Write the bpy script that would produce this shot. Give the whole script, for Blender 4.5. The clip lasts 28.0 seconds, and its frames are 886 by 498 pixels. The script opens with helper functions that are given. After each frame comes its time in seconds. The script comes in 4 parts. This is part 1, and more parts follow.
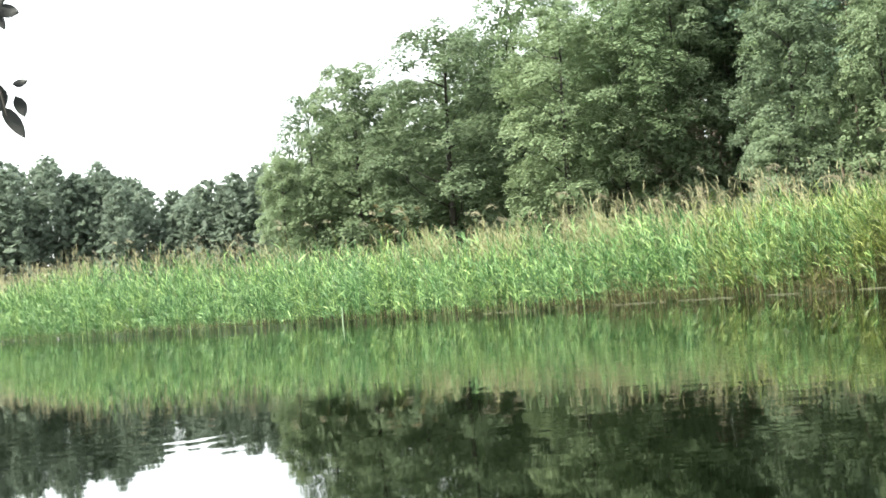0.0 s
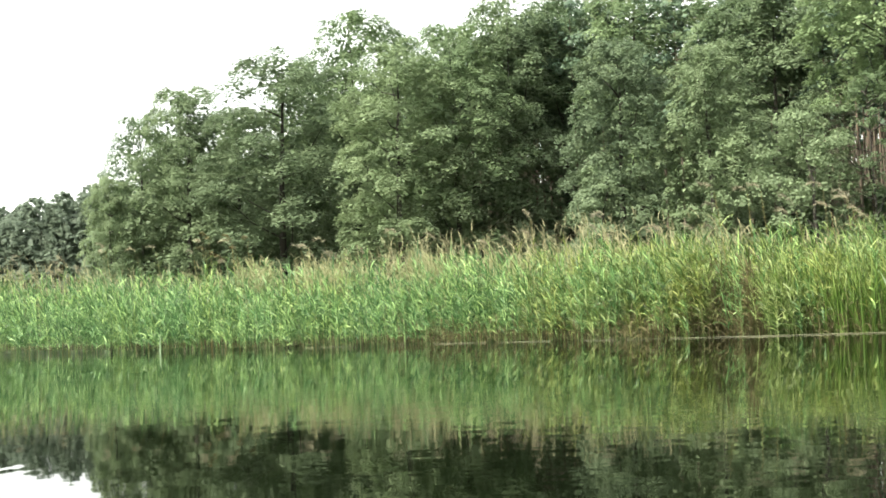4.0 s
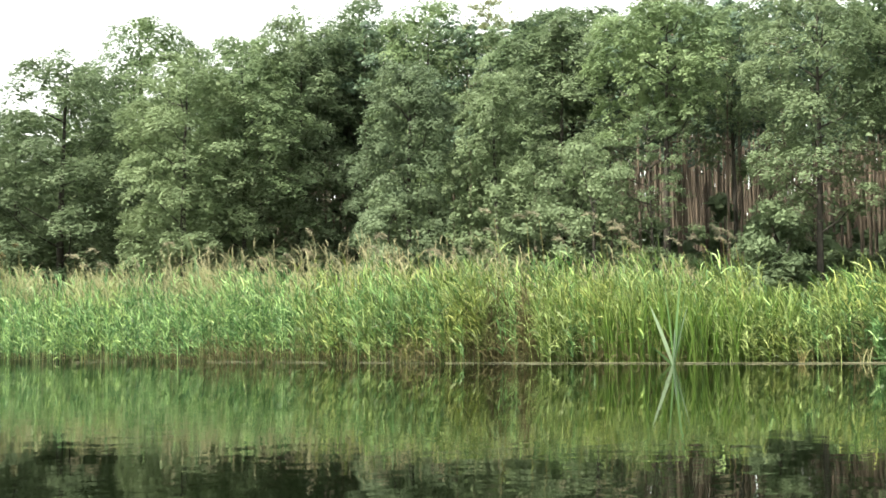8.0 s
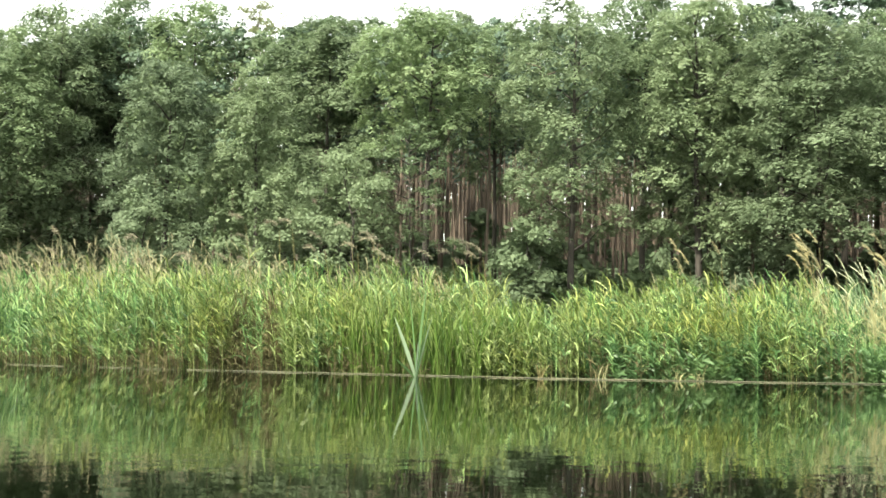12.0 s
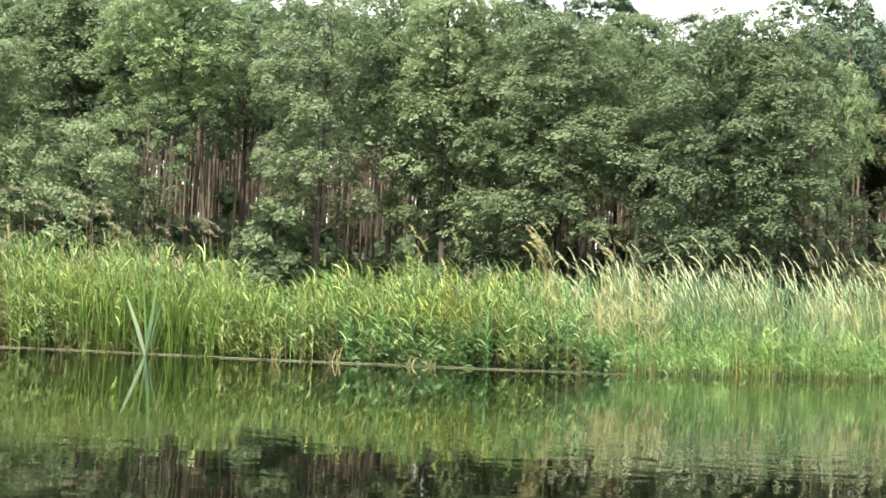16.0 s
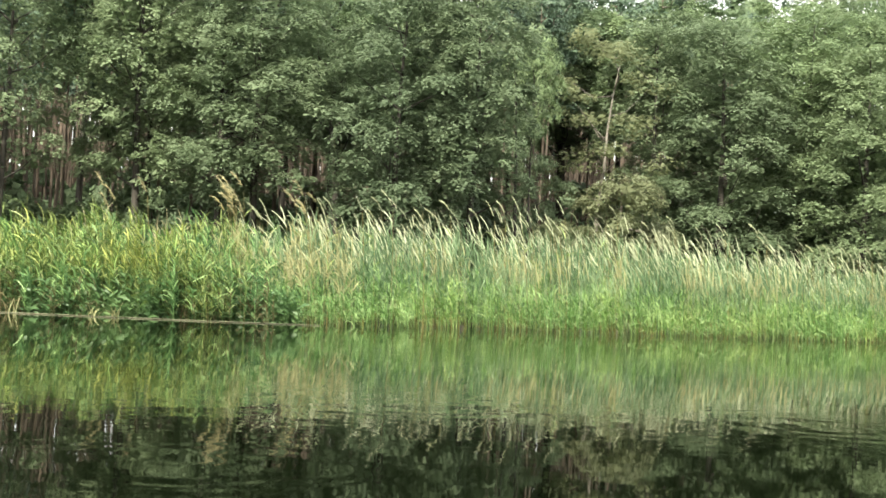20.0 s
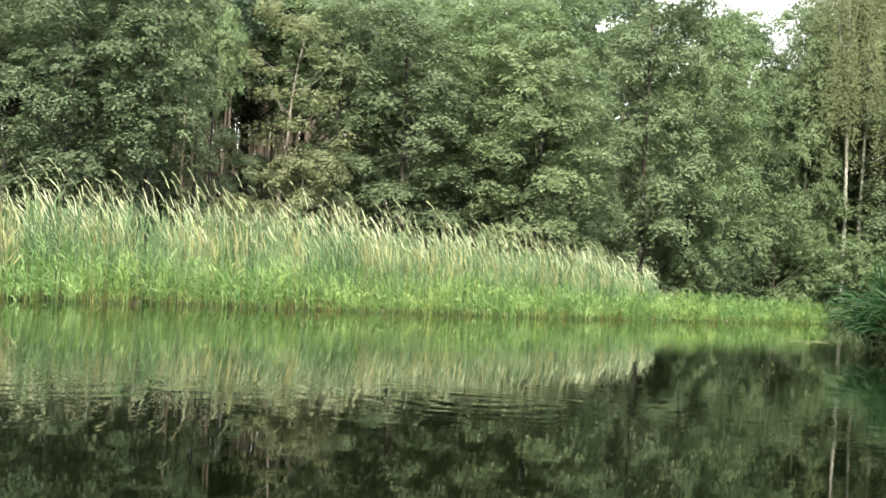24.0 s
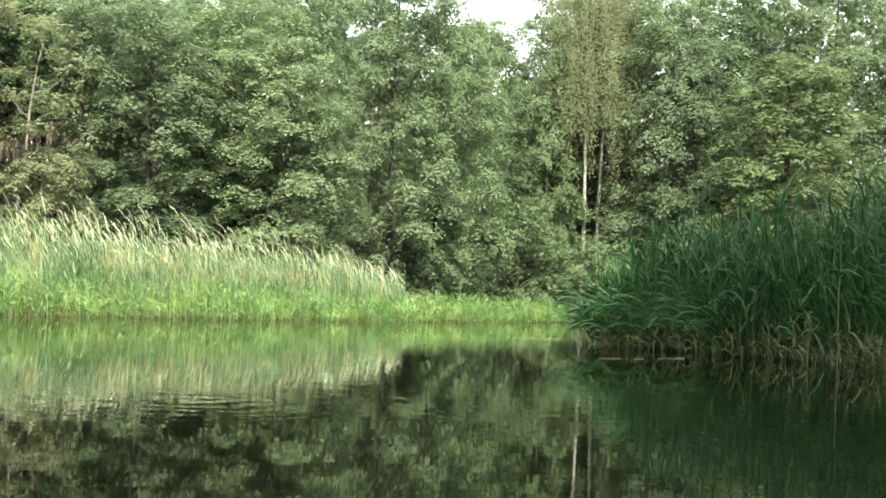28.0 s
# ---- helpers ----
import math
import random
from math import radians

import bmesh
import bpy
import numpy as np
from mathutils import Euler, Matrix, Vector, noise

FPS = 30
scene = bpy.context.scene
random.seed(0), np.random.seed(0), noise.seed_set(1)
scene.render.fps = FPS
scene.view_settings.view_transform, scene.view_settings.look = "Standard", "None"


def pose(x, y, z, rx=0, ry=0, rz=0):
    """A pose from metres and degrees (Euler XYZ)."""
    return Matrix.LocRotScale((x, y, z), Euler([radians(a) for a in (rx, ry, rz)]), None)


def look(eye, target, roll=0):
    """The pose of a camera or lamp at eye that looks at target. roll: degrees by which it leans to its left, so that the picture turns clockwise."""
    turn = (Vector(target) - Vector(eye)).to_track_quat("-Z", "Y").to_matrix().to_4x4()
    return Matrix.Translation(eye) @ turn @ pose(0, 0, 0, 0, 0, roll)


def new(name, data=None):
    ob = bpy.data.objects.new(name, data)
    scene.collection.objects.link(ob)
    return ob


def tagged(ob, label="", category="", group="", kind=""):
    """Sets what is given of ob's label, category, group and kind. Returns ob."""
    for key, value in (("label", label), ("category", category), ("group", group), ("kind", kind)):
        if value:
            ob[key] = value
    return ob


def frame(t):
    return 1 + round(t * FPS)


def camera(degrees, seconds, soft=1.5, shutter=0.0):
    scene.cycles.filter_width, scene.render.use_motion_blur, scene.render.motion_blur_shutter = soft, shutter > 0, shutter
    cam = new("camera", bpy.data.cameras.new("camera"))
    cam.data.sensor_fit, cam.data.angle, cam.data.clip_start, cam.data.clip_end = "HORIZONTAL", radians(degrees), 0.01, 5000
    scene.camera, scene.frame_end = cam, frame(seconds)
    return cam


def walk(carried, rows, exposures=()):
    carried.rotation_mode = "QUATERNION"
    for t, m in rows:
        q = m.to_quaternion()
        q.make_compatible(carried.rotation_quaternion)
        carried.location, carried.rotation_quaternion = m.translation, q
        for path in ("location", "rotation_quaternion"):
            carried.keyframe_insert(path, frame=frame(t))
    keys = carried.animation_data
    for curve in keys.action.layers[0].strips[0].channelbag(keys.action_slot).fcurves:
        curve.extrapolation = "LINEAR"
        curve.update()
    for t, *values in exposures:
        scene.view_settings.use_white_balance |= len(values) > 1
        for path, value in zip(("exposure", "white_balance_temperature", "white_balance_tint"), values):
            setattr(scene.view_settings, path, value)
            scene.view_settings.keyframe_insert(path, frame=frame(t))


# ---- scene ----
cam = camera(36.0, 28.0, 1.68)
PATH = [
    (0, (-0.868, -0.611, 0.850), (-0.781, 29.376, 1.734), -4.94),
    (0.5, (-0.821, -0.570, 0.850), (-0.537, 29.413, 1.826), -4.32),
    (1, (-0.778, -0.529, 0.850), (-0.176, 29.447, 1.902), -3.87),
    (1.5, (-0.740, -0.492, 0.850), (0.366, 29.467, 1.961), -3.81),
    (2, (-0.698, -0.458, 0.850), (1.040, 29.469, 2.014), -3.53),
    (2.5, (-0.641, -0.428, 0.850), (1.800, 29.448, 2.069), -3.18),
    (4.5, (-0.383, -0.287, 0.849), (3.785, 29.386, 2.318), -2.15),
    (5, (-0.321, -0.227, 0.850), (4.511, 29.343, 2.371), -1.79),
    (5.5, (-0.260, -0.156, 0.850), (5.069, 29.326, 2.417), -1.81),
    (6, (-0.197, -0.092, 0.851), (5.506, 29.314, 2.501), -1.27),
    (6.5, (-0.140, -0.041, 0.850), (5.948, 29.285, 2.555), -0.79),
    (7, (-0.094, -0.005, 0.850), (6.655, 29.177, 2.554), -0.72),
    (7.5, (-0.049, 0.008, 0.851), (7.399, 29.016, 2.594), -0.68),
    (8, (0.000, -0.000, 0.851), (8.100, 28.834, 2.582), -0.74),
    (8.5, (0.060, -0.018, 0.851), (8.783, 28.635, 2.558), -0.55),
    (9, (0.131, -0.043, 0.852), (9.292, 28.472, 2.579), -0.18),
    (9.5, (0.205, -0.057, 0.851), (10.073, 28.220, 2.589), 0.19),
    (10, (0.272, -0.052, 0.851), (10.751, 28.003, 2.607), 0.13),
    (10.5, (0.341, -0.035, 0.850), (11.392, 27.800, 2.615), 0.34),
    (11, (0.428, -0.014, 0.851), (12.078, 27.571, 2.679), 0.46),
    (11.5, (0.528, 0.015, 0.850), (12.658, 27.388, 2.741), 0.52),
    (12, (0.626, 0.041, 0.850), (13.361, 27.134, 2.793), 0.87),
    (12.5, (0.698, 0.052, 0.849), (14.013, 26.860, 2.851), 1.01),
    (14.5, (0.885, -0.043, 0.849), (16.361, 25.584, 2.793), 2.10),
    (15, (0.920, -0.069, 0.850), (17.063, 25.145, 2.770), 2.13),
    (15.5, (0.950, -0.090, 0.849), (17.721, 24.717, 2.671), 2.53),
    (16, (0.988, -0.107, 0.850), (18.342, 24.303, 2.581), 2.55),
    (16.5, (1.036, -0.126, 0.851), (18.985, 23.851, 2.563), 2.41),
    (17, (1.083, -0.164, 0.850), (19.569, 23.410, 2.448), 2.53),
    (17.5, (1.124, -0.215, 0.851), (20.123, 22.949, 2.420), 2.47),
    (18, (1.163, -0.272, 0.850), (20.808, 22.357, 2.247), 2.62),
    (18.5, (1.196, -0.333, 0.849), (21.371, 21.831, 2.178), 2.73),
    (19, (1.220, -0.395, 0.850), (22.091, 21.120, 2.082), 2.57),
    (19.5, (1.238, -0.443, 0.850), (22.718, 20.471, 1.951), 2.61),
    (20, (1.258, -0.474, 0.849), (23.430, 19.710, 1.841), 2.94),
    (20.5, (1.275, -0.487, 0.850), (23.942, 19.140, 1.844), 2.82),
    (21, (1.303, -0.499, 0.851), (24.580, 18.406, 1.735), 2.36),
    (21.5, (1.346, -0.505, 0.850), (25.121, 17.772, 1.671), 2.61),
    (23.5, (1.627, -0.522, 0.849), (27.348, 14.900, 1.634), 3.30),
    (24, (1.696, -0.558, 0.849), (27.847, 14.120, 1.677), 3.31),
    (24.5, (1.741, -0.623, 0.849), (28.272, 13.354, 1.704), 3.26),
    (25, (1.750, -0.707, 0.849), (28.703, 12.436, 1.751), 2.88),
    (25.5, (1.717, -0.796, 0.849), (28.936, 11.785, 1.773), 3.15),
    (26, (1.653, -0.885, 0.849), (29.134, 11.111, 1.790), 3.07),
    (26.5, (1.571, -0.968, 0.850), (29.279, 10.491, 1.808), 2.81),
    (27, (1.479, -1.048, 0.851), (29.392, 9.897, 1.898), 2.85),
    (27.5, (1.388, -1.119, 0.852), (29.493, 9.311, 2.008), 2.50),
    (28, (1.300, -1.185, 0.852), (29.615, 8.658, 2.023), 2.44),
]
walk(cam, [(t, look(eye, target, roll)) for t, eye, target, roll in PATH], [(0, 1.43, 6100, 7), (3, 1.27, 6360, 6), (6, 1.14, 6470, 5), (9, 1.26, 6500, 5), (12, 1.32, 6500, 6), (18, 1.25, 6500, 7), (22, 1.17, 6500, 7), (26, 1.36, 6500, 5), (28, 1.44, 6450, 4)])

# ---- light ----
SUN_BEARING, SUN_HEIGHT = -113.0, 45.0


def sky_and_sun():
    world = bpy.data.worlds.new("sky")
    scene.world = world
    world.use_nodes = True
    nt = world.node_tree
    bg = nt.nodes["Background"]
    sky = nt.nodes.new("ShaderNodeTexSky")
    sky.sky_type = "NISHITA"
    sky.sun_disc = False
    sky.sun_elevation, sky.sun_rotation = radians(SUN_HEIGHT), radians(SUN_BEARING)
    sky.dust_density, sky.air_density = 4.0, 1.0
    thin = nt.nodes.new("ShaderNodeMix")
    thin.data_type = "RGBA"
    thin.inputs["Factor"].default_value = 0.72
    thin.inputs["B"].default_value = (9.6, 9.5, 8.9, 1)  # bright thin cloud
    nt.links.new(sky.outputs["Color"], thin.inputs["A"])
    nt.links.new(thin.outputs["Result"], bg.inputs["Color"])
    bg.inputs["Strength"].default_value = 0.145
    lamp = bpy.data.lights.new("sun", "SUN")
    lamp.energy, lamp.angle, lamp.color = 4.7, radians(2.0), (1.0, 0.93, 0.78)
    ob = new("sun", lamp)
    b, e = radians(SUN_BEARING), radians(SUN_HEIGHT)
    away = Vector((math.sin(b) * math.cos(e), math.cos(b) * math.cos(e), math.sin(e)))
    ob.matrix_world = look(away * 80, (0, 0, 0))


sky_and_sun()


# ---- materials ----
def material(name):
    m = bpy.data.materials.new(name)
    m.use_nodes = True
    nt = m.node_tree
    return m, nt, nt.nodes["Principled BSDF"]


def ramp(nt, fac, stops):
    node = nt.nodes.new("ShaderNodeValToRGB")
    el = node.color_ramp.elements
    while len(el) < len(stops):
        el.new(0.5)
    for e, (p, c) in zip(el, stops):
        e.position, e.color = p, (*c, 1)
    nt.links.new(fac, node.inputs["Fac"])
    return node.outputs["Color"]


def noise_node(nt, scale, detail=3.0, coords="Object"):
    tc = nt.nodes.new("ShaderNodeTexCoord")
    n = nt.nodes.new("ShaderNodeTexNoise")
    n.inputs["Scale"].default_value, n.inputs["Detail"].default_value = scale, detail
    nt.links.new(tc.outputs[coords], n.inputs["Vector"])
    return n.outputs["Fac"]


def mixed(nt, fac, a, b, mode="MIX"):
    n = nt.nodes.new("ShaderNodeMix")
    n.data_type, n.blend_type = "RGBA", mode
    for key, v in (("Factor", fac), ("A", a), ("B", b)):
        if isinstance(v, (int, float)):
            n.inputs[key].default_value = v
        elif isinstance(v, tuple):
            n.inputs[key].default_value = (*v, 1)
        else:
            nt.links.new(v, n.inputs[key])
    return n.outputs["Result"]


def foliage(name, dark, mid, light, through_light=0.35, rough=0.55, patch=0.6, patch_scale=0.5, tone=(0.75, 1.2), gloss=0.25, drifts=0.0):
    """Leaves: each its own shade, in drifts, letting some light through."""
    m, nt, bsdf = material(name)
    geo = nt.nodes.new("ShaderNodeNewGeometry")
    info = nt.nodes.new("ShaderNodeObjectInfo")
    soft = tuple(m_ + 0.35 * (l_ - m_) for m_, l_ in zip(mid, light))
    each = ramp(nt, geo.outputs["Random Per Island"], [(0.0, dark), (0.5, mid), (0.8, soft), (1.0, light)])
    drift = ramp(nt, noise_node(nt, patch_scale, 2.0, "Object"), [(0.35, dark), (0.52, mid), (0.68, light)])
    c = mixed(nt, patch, each, drift)
    tones = ramp(nt, info.outputs["Random"], [(0.0, (tone[0] * 0.90, tone[0], tone[0] * 0.86)), (1.0, (tone[1] * 0.94, tone[1], tone[1] * 0.80))])
    c = mixed(nt, 1.0, c, tones, "MULTIPLY")
    if drifts:  # stands of bluer and of yellower growth, a few metres across
        hue = ramp(nt, noise_node(nt, 0.55, 4.0), [(0.34, (0.76, 0.92, 1.0)), (0.5, (1.0, 1.0, 1.0)), (0.66, (1.42, 1.14, 0.72))])
        c = mixed(nt, drifts, c, mixed(nt, 1.0, c, hue, "MULTIPLY"))
    nt.links.new(c, bsdf.inputs["Base Color"])
    bsdf.inputs["Roughness"].default_value = rough
    bsdf.inputs["Specular IOR Level"].default_value = gloss
    tr = nt.nodes.new("ShaderNodeBsdfTranslucent")
    nt.links.new(c, tr.inputs["Color"])
    mx = nt.nodes.new("ShaderNodeMixShader")
    mx.inputs["Fac"].default_value = through_light
    nt.links.new(bsdf.outputs["BSDF"], mx.inputs[1])
    nt.links.new(tr.outputs["BSDF"], mx.inputs[2])
    nt.links.new(mx.outputs["Shader"], nt.nodes["Material Output"].inputs["Surface"])
    return m


def bark(name, a, b, scale=6.0, stretch=0.15):
    m, nt, bsdf = material(name)
    tc = nt.nodes.new("ShaderNodeTexCoord")
    mp = nt.nodes.new("ShaderNodeMapping")
    mp.inputs["Scale"].default_value = (1, 1, stretch)
    n = nt.nodes.new("ShaderNodeTexNoise")
    n.inputs["Scale"].default_value, n.inputs["Detail"].default_value = scale, 6
    nt.links.new(tc.outputs["Object"], mp.inputs["Vector"])
    nt.links.new(mp.outputs["Vector"], n.inputs["Vector"])
    nt.links.new(ramp(nt, n.outputs["Fac"], [(0.3, a), (0.7, b)]), bsdf.inputs["Base Color"])
    bsdf.inputs["Roughness"].default_value = 0.9
    bump = nt.nodes.new("ShaderNodeBump")
    bump.inputs["Strength"].default_value, bump.inputs["Distance"].default_value = 0.8, 0.03
    nt.links.new(n.outputs["Fac"], bump.inputs["Height"])
    nt.links.new(bump.outputs["Normal"], bsdf.inputs["Normal"])
    return m


def water_material():
    m, nt, bsdf = material("river_water")
    bsdf.inputs["Base Color"].default_value = (0.0022, 0.0036, 0.0015, 1)
    bsdf.inputs["Roughness"].default_value = 0.02
    bsdf.inputs["IOR"].default_value = 1.26
    bsdf.inputs["Specular IOR Level"].default_value = 0.34
    tc = nt.nodes.new("ShaderNodeTexCoord")
    fine = nt.nodes.new("ShaderNodeTexNoise")
    fine.inputs["Scale"].default_value, fine.inputs["Detail"].default_value = 2.2, 2.0
    broad = nt.nodes.new("ShaderNodeTexNoise")
    broad.inputs["Scale"].default_value, broad.inputs["Detail"].default_value = 0.12, 2.0
    nt.links.new(tc.outputs["Object"], fine.inputs["Vector"])
    nt.links.new(tc.outputs["Object"], broad.inputs["Vector"])
    calm = nt.nodes.new("ShaderNodeMapRange")
    calm.inputs["From Min"].default_value, calm.inputs["From Max"].default_value = 0.45, 0.72
    calm.inputs["To Min"].default_value, calm.inputs["To Max"].default_value = 0.25, 2.7
    nt.links.new(broad.outputs["Fac"], calm.inputs["Value"])
    h = nt.nodes.new("ShaderNodeMath")
    h.operation = "MULTIPLY"
    nt.links.new(fine.outputs["Fac"], h.inputs[0])
    nt.links.new(calm.outputs["Result"], h.inputs[1])
    total = h.outputs["Value"]
    bent = nt.nodes.new("ShaderNodeMixRGB")
    bent.blend_type, bent.inputs["Fac"].default_value = "ADD", 0.9
    warp = nt.nodes.new("ShaderNodeTexNoise")
    warp.inputs["Scale"].default_value = 0.7
    nt.links.new(tc.outputs["Object"], warp.inputs["Vector"])
    nt.links.new(tc.outputs["Object"], bent.inputs["Color1"])
    nt.links.new(warp.outputs["Color"], bent.inputs["Color2"])
    # rings that spread where fish or drops broke the surface: centre, reach, wavelength
    for x, y, reach, wave in ((11.4, 4.8, 2.6, 0.30), (9.3, 7.1, 2.4, 0.34), (-2.8, 9.4, 2.2, 0.36), (5.7, 5.0, 1.4, 0.24), (26.9, 10.0, 3.0, 0.4)):
        gap = nt.nodes.new("ShaderNodeVectorMath")
        gap.operation = "DISTANCE"
        gap.inputs[1].default_value = (x, y, 0)
        nt.links.new(bent.outputs["Color"], gap.inputs[0])
        fade = nt.nodes.new("ShaderNodeMapRange")
        fade.interpolation_type = "SMOOTHSTEP"
        fade.inputs["From Min"].default_value, fade.inputs["From Max"].default_value = 0.2, reach
        fade.inputs["To Min"].default_value, fade.inputs["To Max"].default_value = 0.17, 0.0
        nt.links.new(gap.outputs["Value"], fade.inputs["Value"])
        last = gap.outputs["Value"]
        for operation, b in (("MULTIPLY", 2 * math.pi / wave), ("SINE", None), ("MULTIPLY", fade.outputs["Result"]), ("ADD", total)):
            node = nt.nodes.new("ShaderNodeMath")
            node.operation = operation
            nt.links.new(last, node.inputs[0])
            if isinstance(b, float):
                node.inputs[1].default_value = b
            elif b is not None:
                nt.links.new(b, node.inputs[1])
            last = node.outputs["Value"]
        total = last
    bump = nt.nodes.new("ShaderNodeBump")
    bump.inputs["Strength"].default_value, bump.inputs["Distance"].default_value = 1.0, 0.0026
    nt.links.new(total, bump.inputs["Height"])
    nt.links.new(bump.outputs["Normal"], bsdf.inputs["Normal"])
    return m


def ground_material():
    m, nt, bsdf = material("meadow_soil")
    a = ramp(nt, noise_node(nt, 0.35, 6), [(0.3, (0.016, 0.015, 0.008)), (0.55, (0.030, 0.032, 0.012)), (0.75, (0.055, 0.045, 0.024))])
    b = ramp(nt, noise_node(nt, 5.0, 6), [(0.3, (0.5, 0.5, 0.5)), (0.7, (1.2, 1.2, 1.1))])
    nt.links.new(mixed(nt, 1.0, a, b, "MULTIPLY"), bsdf.inputs["Base Color"])
    bsdf.inputs["Roughness"].default_value = 1.0
    bsdf.inputs["Specular IOR Level"].default_value = 0.05
    return m


WATER = water_material()
SOIL = ground_material()
ALDER_LEAF = foliage("alder_leaf", (0.117, 0.156, 0.097), (0.175, 0.222, 0.138), (0.258, 0.307, 0.203), 0.38, 0.6, tone=(0.80, 1.26))
PALE_LEAF = foliage("pale_alder_leaf", (0.129, 0.161, 0.108), (0.191, 0.233, 0.156), (0.274, 0.316, 0.226), 0.38, 0.6, tone=(0.80, 1.26))
# alder leaf over a quarter darker, shade put into its colours
SHADED_LEAF = foliage("shaded_alder_leaf", (0.084, 0.110, 0.075), (0.126, 0.160, 0.106), (0.183, 0.218, 0.151), 0.36, 0.6, tone=(0.80, 1.26))
YELLOW_LEAF = foliage("yellowing_leaf", (0.140, 0.150, 0.097), (0.221, 0.228, 0.148), (0.306, 0.299, 0.211), 0.4)
FRESH_LEAF = foliage("fresh_green_leaf", (0.118, 0.154, 0.084), (0.186, 0.227, 0.124), (0.274, 0.307, 0.189), 0.4)
BIRCH_LEAF = foliage("birch_leaf", (0.160, 0.170, 0.108), (0.205, 0.216, 0.138), (0.250, 0.260, 0.172), 0.5)
PINE_NEEDLE = foliage("pine_needle", (0.061, 0.092, 0.077), (0.097, 0.138, 0.109), (0.146, 0.189, 0.144), 0.1)
# in both reed leaves the palest tone stands in for sun highlights
REED_LEAF = foliage("reed_leaf", (0.019, 0.051, 0.019), (0.062, 0.138, 0.052), (0.480, 0.635, 0.300), 0.19, 0.42, 0.2, 1.3, gloss=0.26, drifts=0.45)
REED_OLIVE = foliage("reed_leaf_turning", (0.038, 0.063, 0.014), (0.126, 0.172, 0.042), (0.620, 0.660, 0.300), 0.19, 0.42, 0.2, 1.3, gloss=0.26, drifts=0.45)
REED_DRY = foliage("dry_reed", (0.140, 0.105, 0.055), (0.280, 0.225, 0.120), (0.480, 0.410, 0.240), 0.3, 0.7, 0.4, 0.6)
REED_BROWN = foliage("brown_dead_leaf", (0.048, 0.040, 0.019), (0.110, 0.090, 0.045), (0.260, 0.215, 0.120), 0.25, 0.7, 0.4, 0.8)
STRAW = foliage("yellow_straw", (0.230, 0.212, 0.122), (0.390, 0.356, 0.216), (0.580, 0.535, 0.360), 0.35, 0.6, 0.3, 0.8)
# far leaves paled and greyed: distance haze mixed into the base colour
HAZED_LEAF = foliage("hazed_leaf", (0.213, 0.244, 0.210), (0.276, 0.310, 0.271), (0.351, 0.386, 0.342), 0.6, 0.6)
REED_BLUE = foliage("bluish_reed", (0.034, 0.074, 0.042), (0.130, 0.200, 0.120), (0.430, 0.510, 0.365), 0.4, 0.5, 0.4, 0.5)
REED_TOP = foliage("pale_seed_head", (0.420, 0.414, 0.320), (0.620, 0.608, 0.490), (0.800, 0.790, 0.680), 0.35, 0.8)
PINK_STRAW = foliage("pinkish_straw", (0.332, 0.270, 0.177), (0.507, 0.426, 0.290), (0.689, 0.598, 0.431), 0.35, 0.7, 0.3, 0.8)
PLUME = foliage("mauve_plume", (0.240, 0.200, 0.170), (0.350, 0.300, 0.255), (0.480, 0.425, 0.365), 0.4, 0.9)
GRASS_BRIGHT = foliage("fresh_grass", (0.034, 0.078, 0.022), (0.118, 0.215, 0.068), (0.500, 0.620, 0.330), 0.32, 0.4, 0.4, 1.3, drifts=0.35)
RUST_STEM = foliage("rusty_stem", (0.070, 0.062, 0.020), (0.150, 0.128, 0.042), (0.290, 0.240, 0.095), 0.3, 0.6, 0.4, 0.8)
SEDGE_DEEP = foliage("deep_green_sedge", (0.061, 0.126, 0.057), (0.115, 0.198, 0.086), (0.223, 0.312, 0.149), 0.4, 0.4, 0.4, 0.8)
# reed green darkened so the tussock reads as standing in shade
SHADE_REED = foliage("shade_toned_reed", (0.007, 0.033, 0.010), (0.020, 0.070, 0.020), (0.087, 0.172, 0.066), 0.3, 0.5, 0.3, 1.2, gloss=0.4)
# pale end raised to imitate highlights on the upright leaves
SWORD_LEAF = foliage("sword_leaf", (0.048, 0.098, 0.020), (0.130, 0.205, 0.046), (0.420, 0.470, 0.200), 0.4, 0.4, 0.4, 0.8)
GREY_BLADE = foliage("grey_green_blade", (0.330, 0.410, 0.300), (0.400, 0.480, 0.365), (0.480, 0.550, 0.440), 0.25, 0.5)
SHORE_STRAW = foliage("drowned_straw", (0.056, 0.061, 0.032), (0.120, 0.126, 0.072), (0.240, 0.242, 0.152), 0.2, 0.8, 0.3, 1.0)
DRY_STEM = foliage("floating_straw", (0.094, 0.084, 0.064), (0.156, 0.144, 0.112), (0.226, 0.212, 0.168), 0.0, 0.8)
ALDER_BARK = bark("alder_bark", (0.022, 0.019, 0.015), (0.060, 0.053, 0.043))
PINE_BARK = bark("pine_bark", (0.076, 0.062, 0.048), (0.172, 0.130, 0.098))
BIRCH_BARK = bark("birch_bark", (0.140, 0.130, 0.112), (0.560, 0.545, 0.500), 3.0, 2.0)
GREY_BARK = bark("grey_branch", (0.120, 0.105, 0.085), (0.260, 0.235, 0.200))
# near-black base colour gives the twig's leaves their backlit look
BACKLIT_LEAF = foliage("backlit_leaf", (0.016, 0.016, 0.018), (0.024, 0.024, 0.026), (0.036, 0.036, 0.036), 0.12)


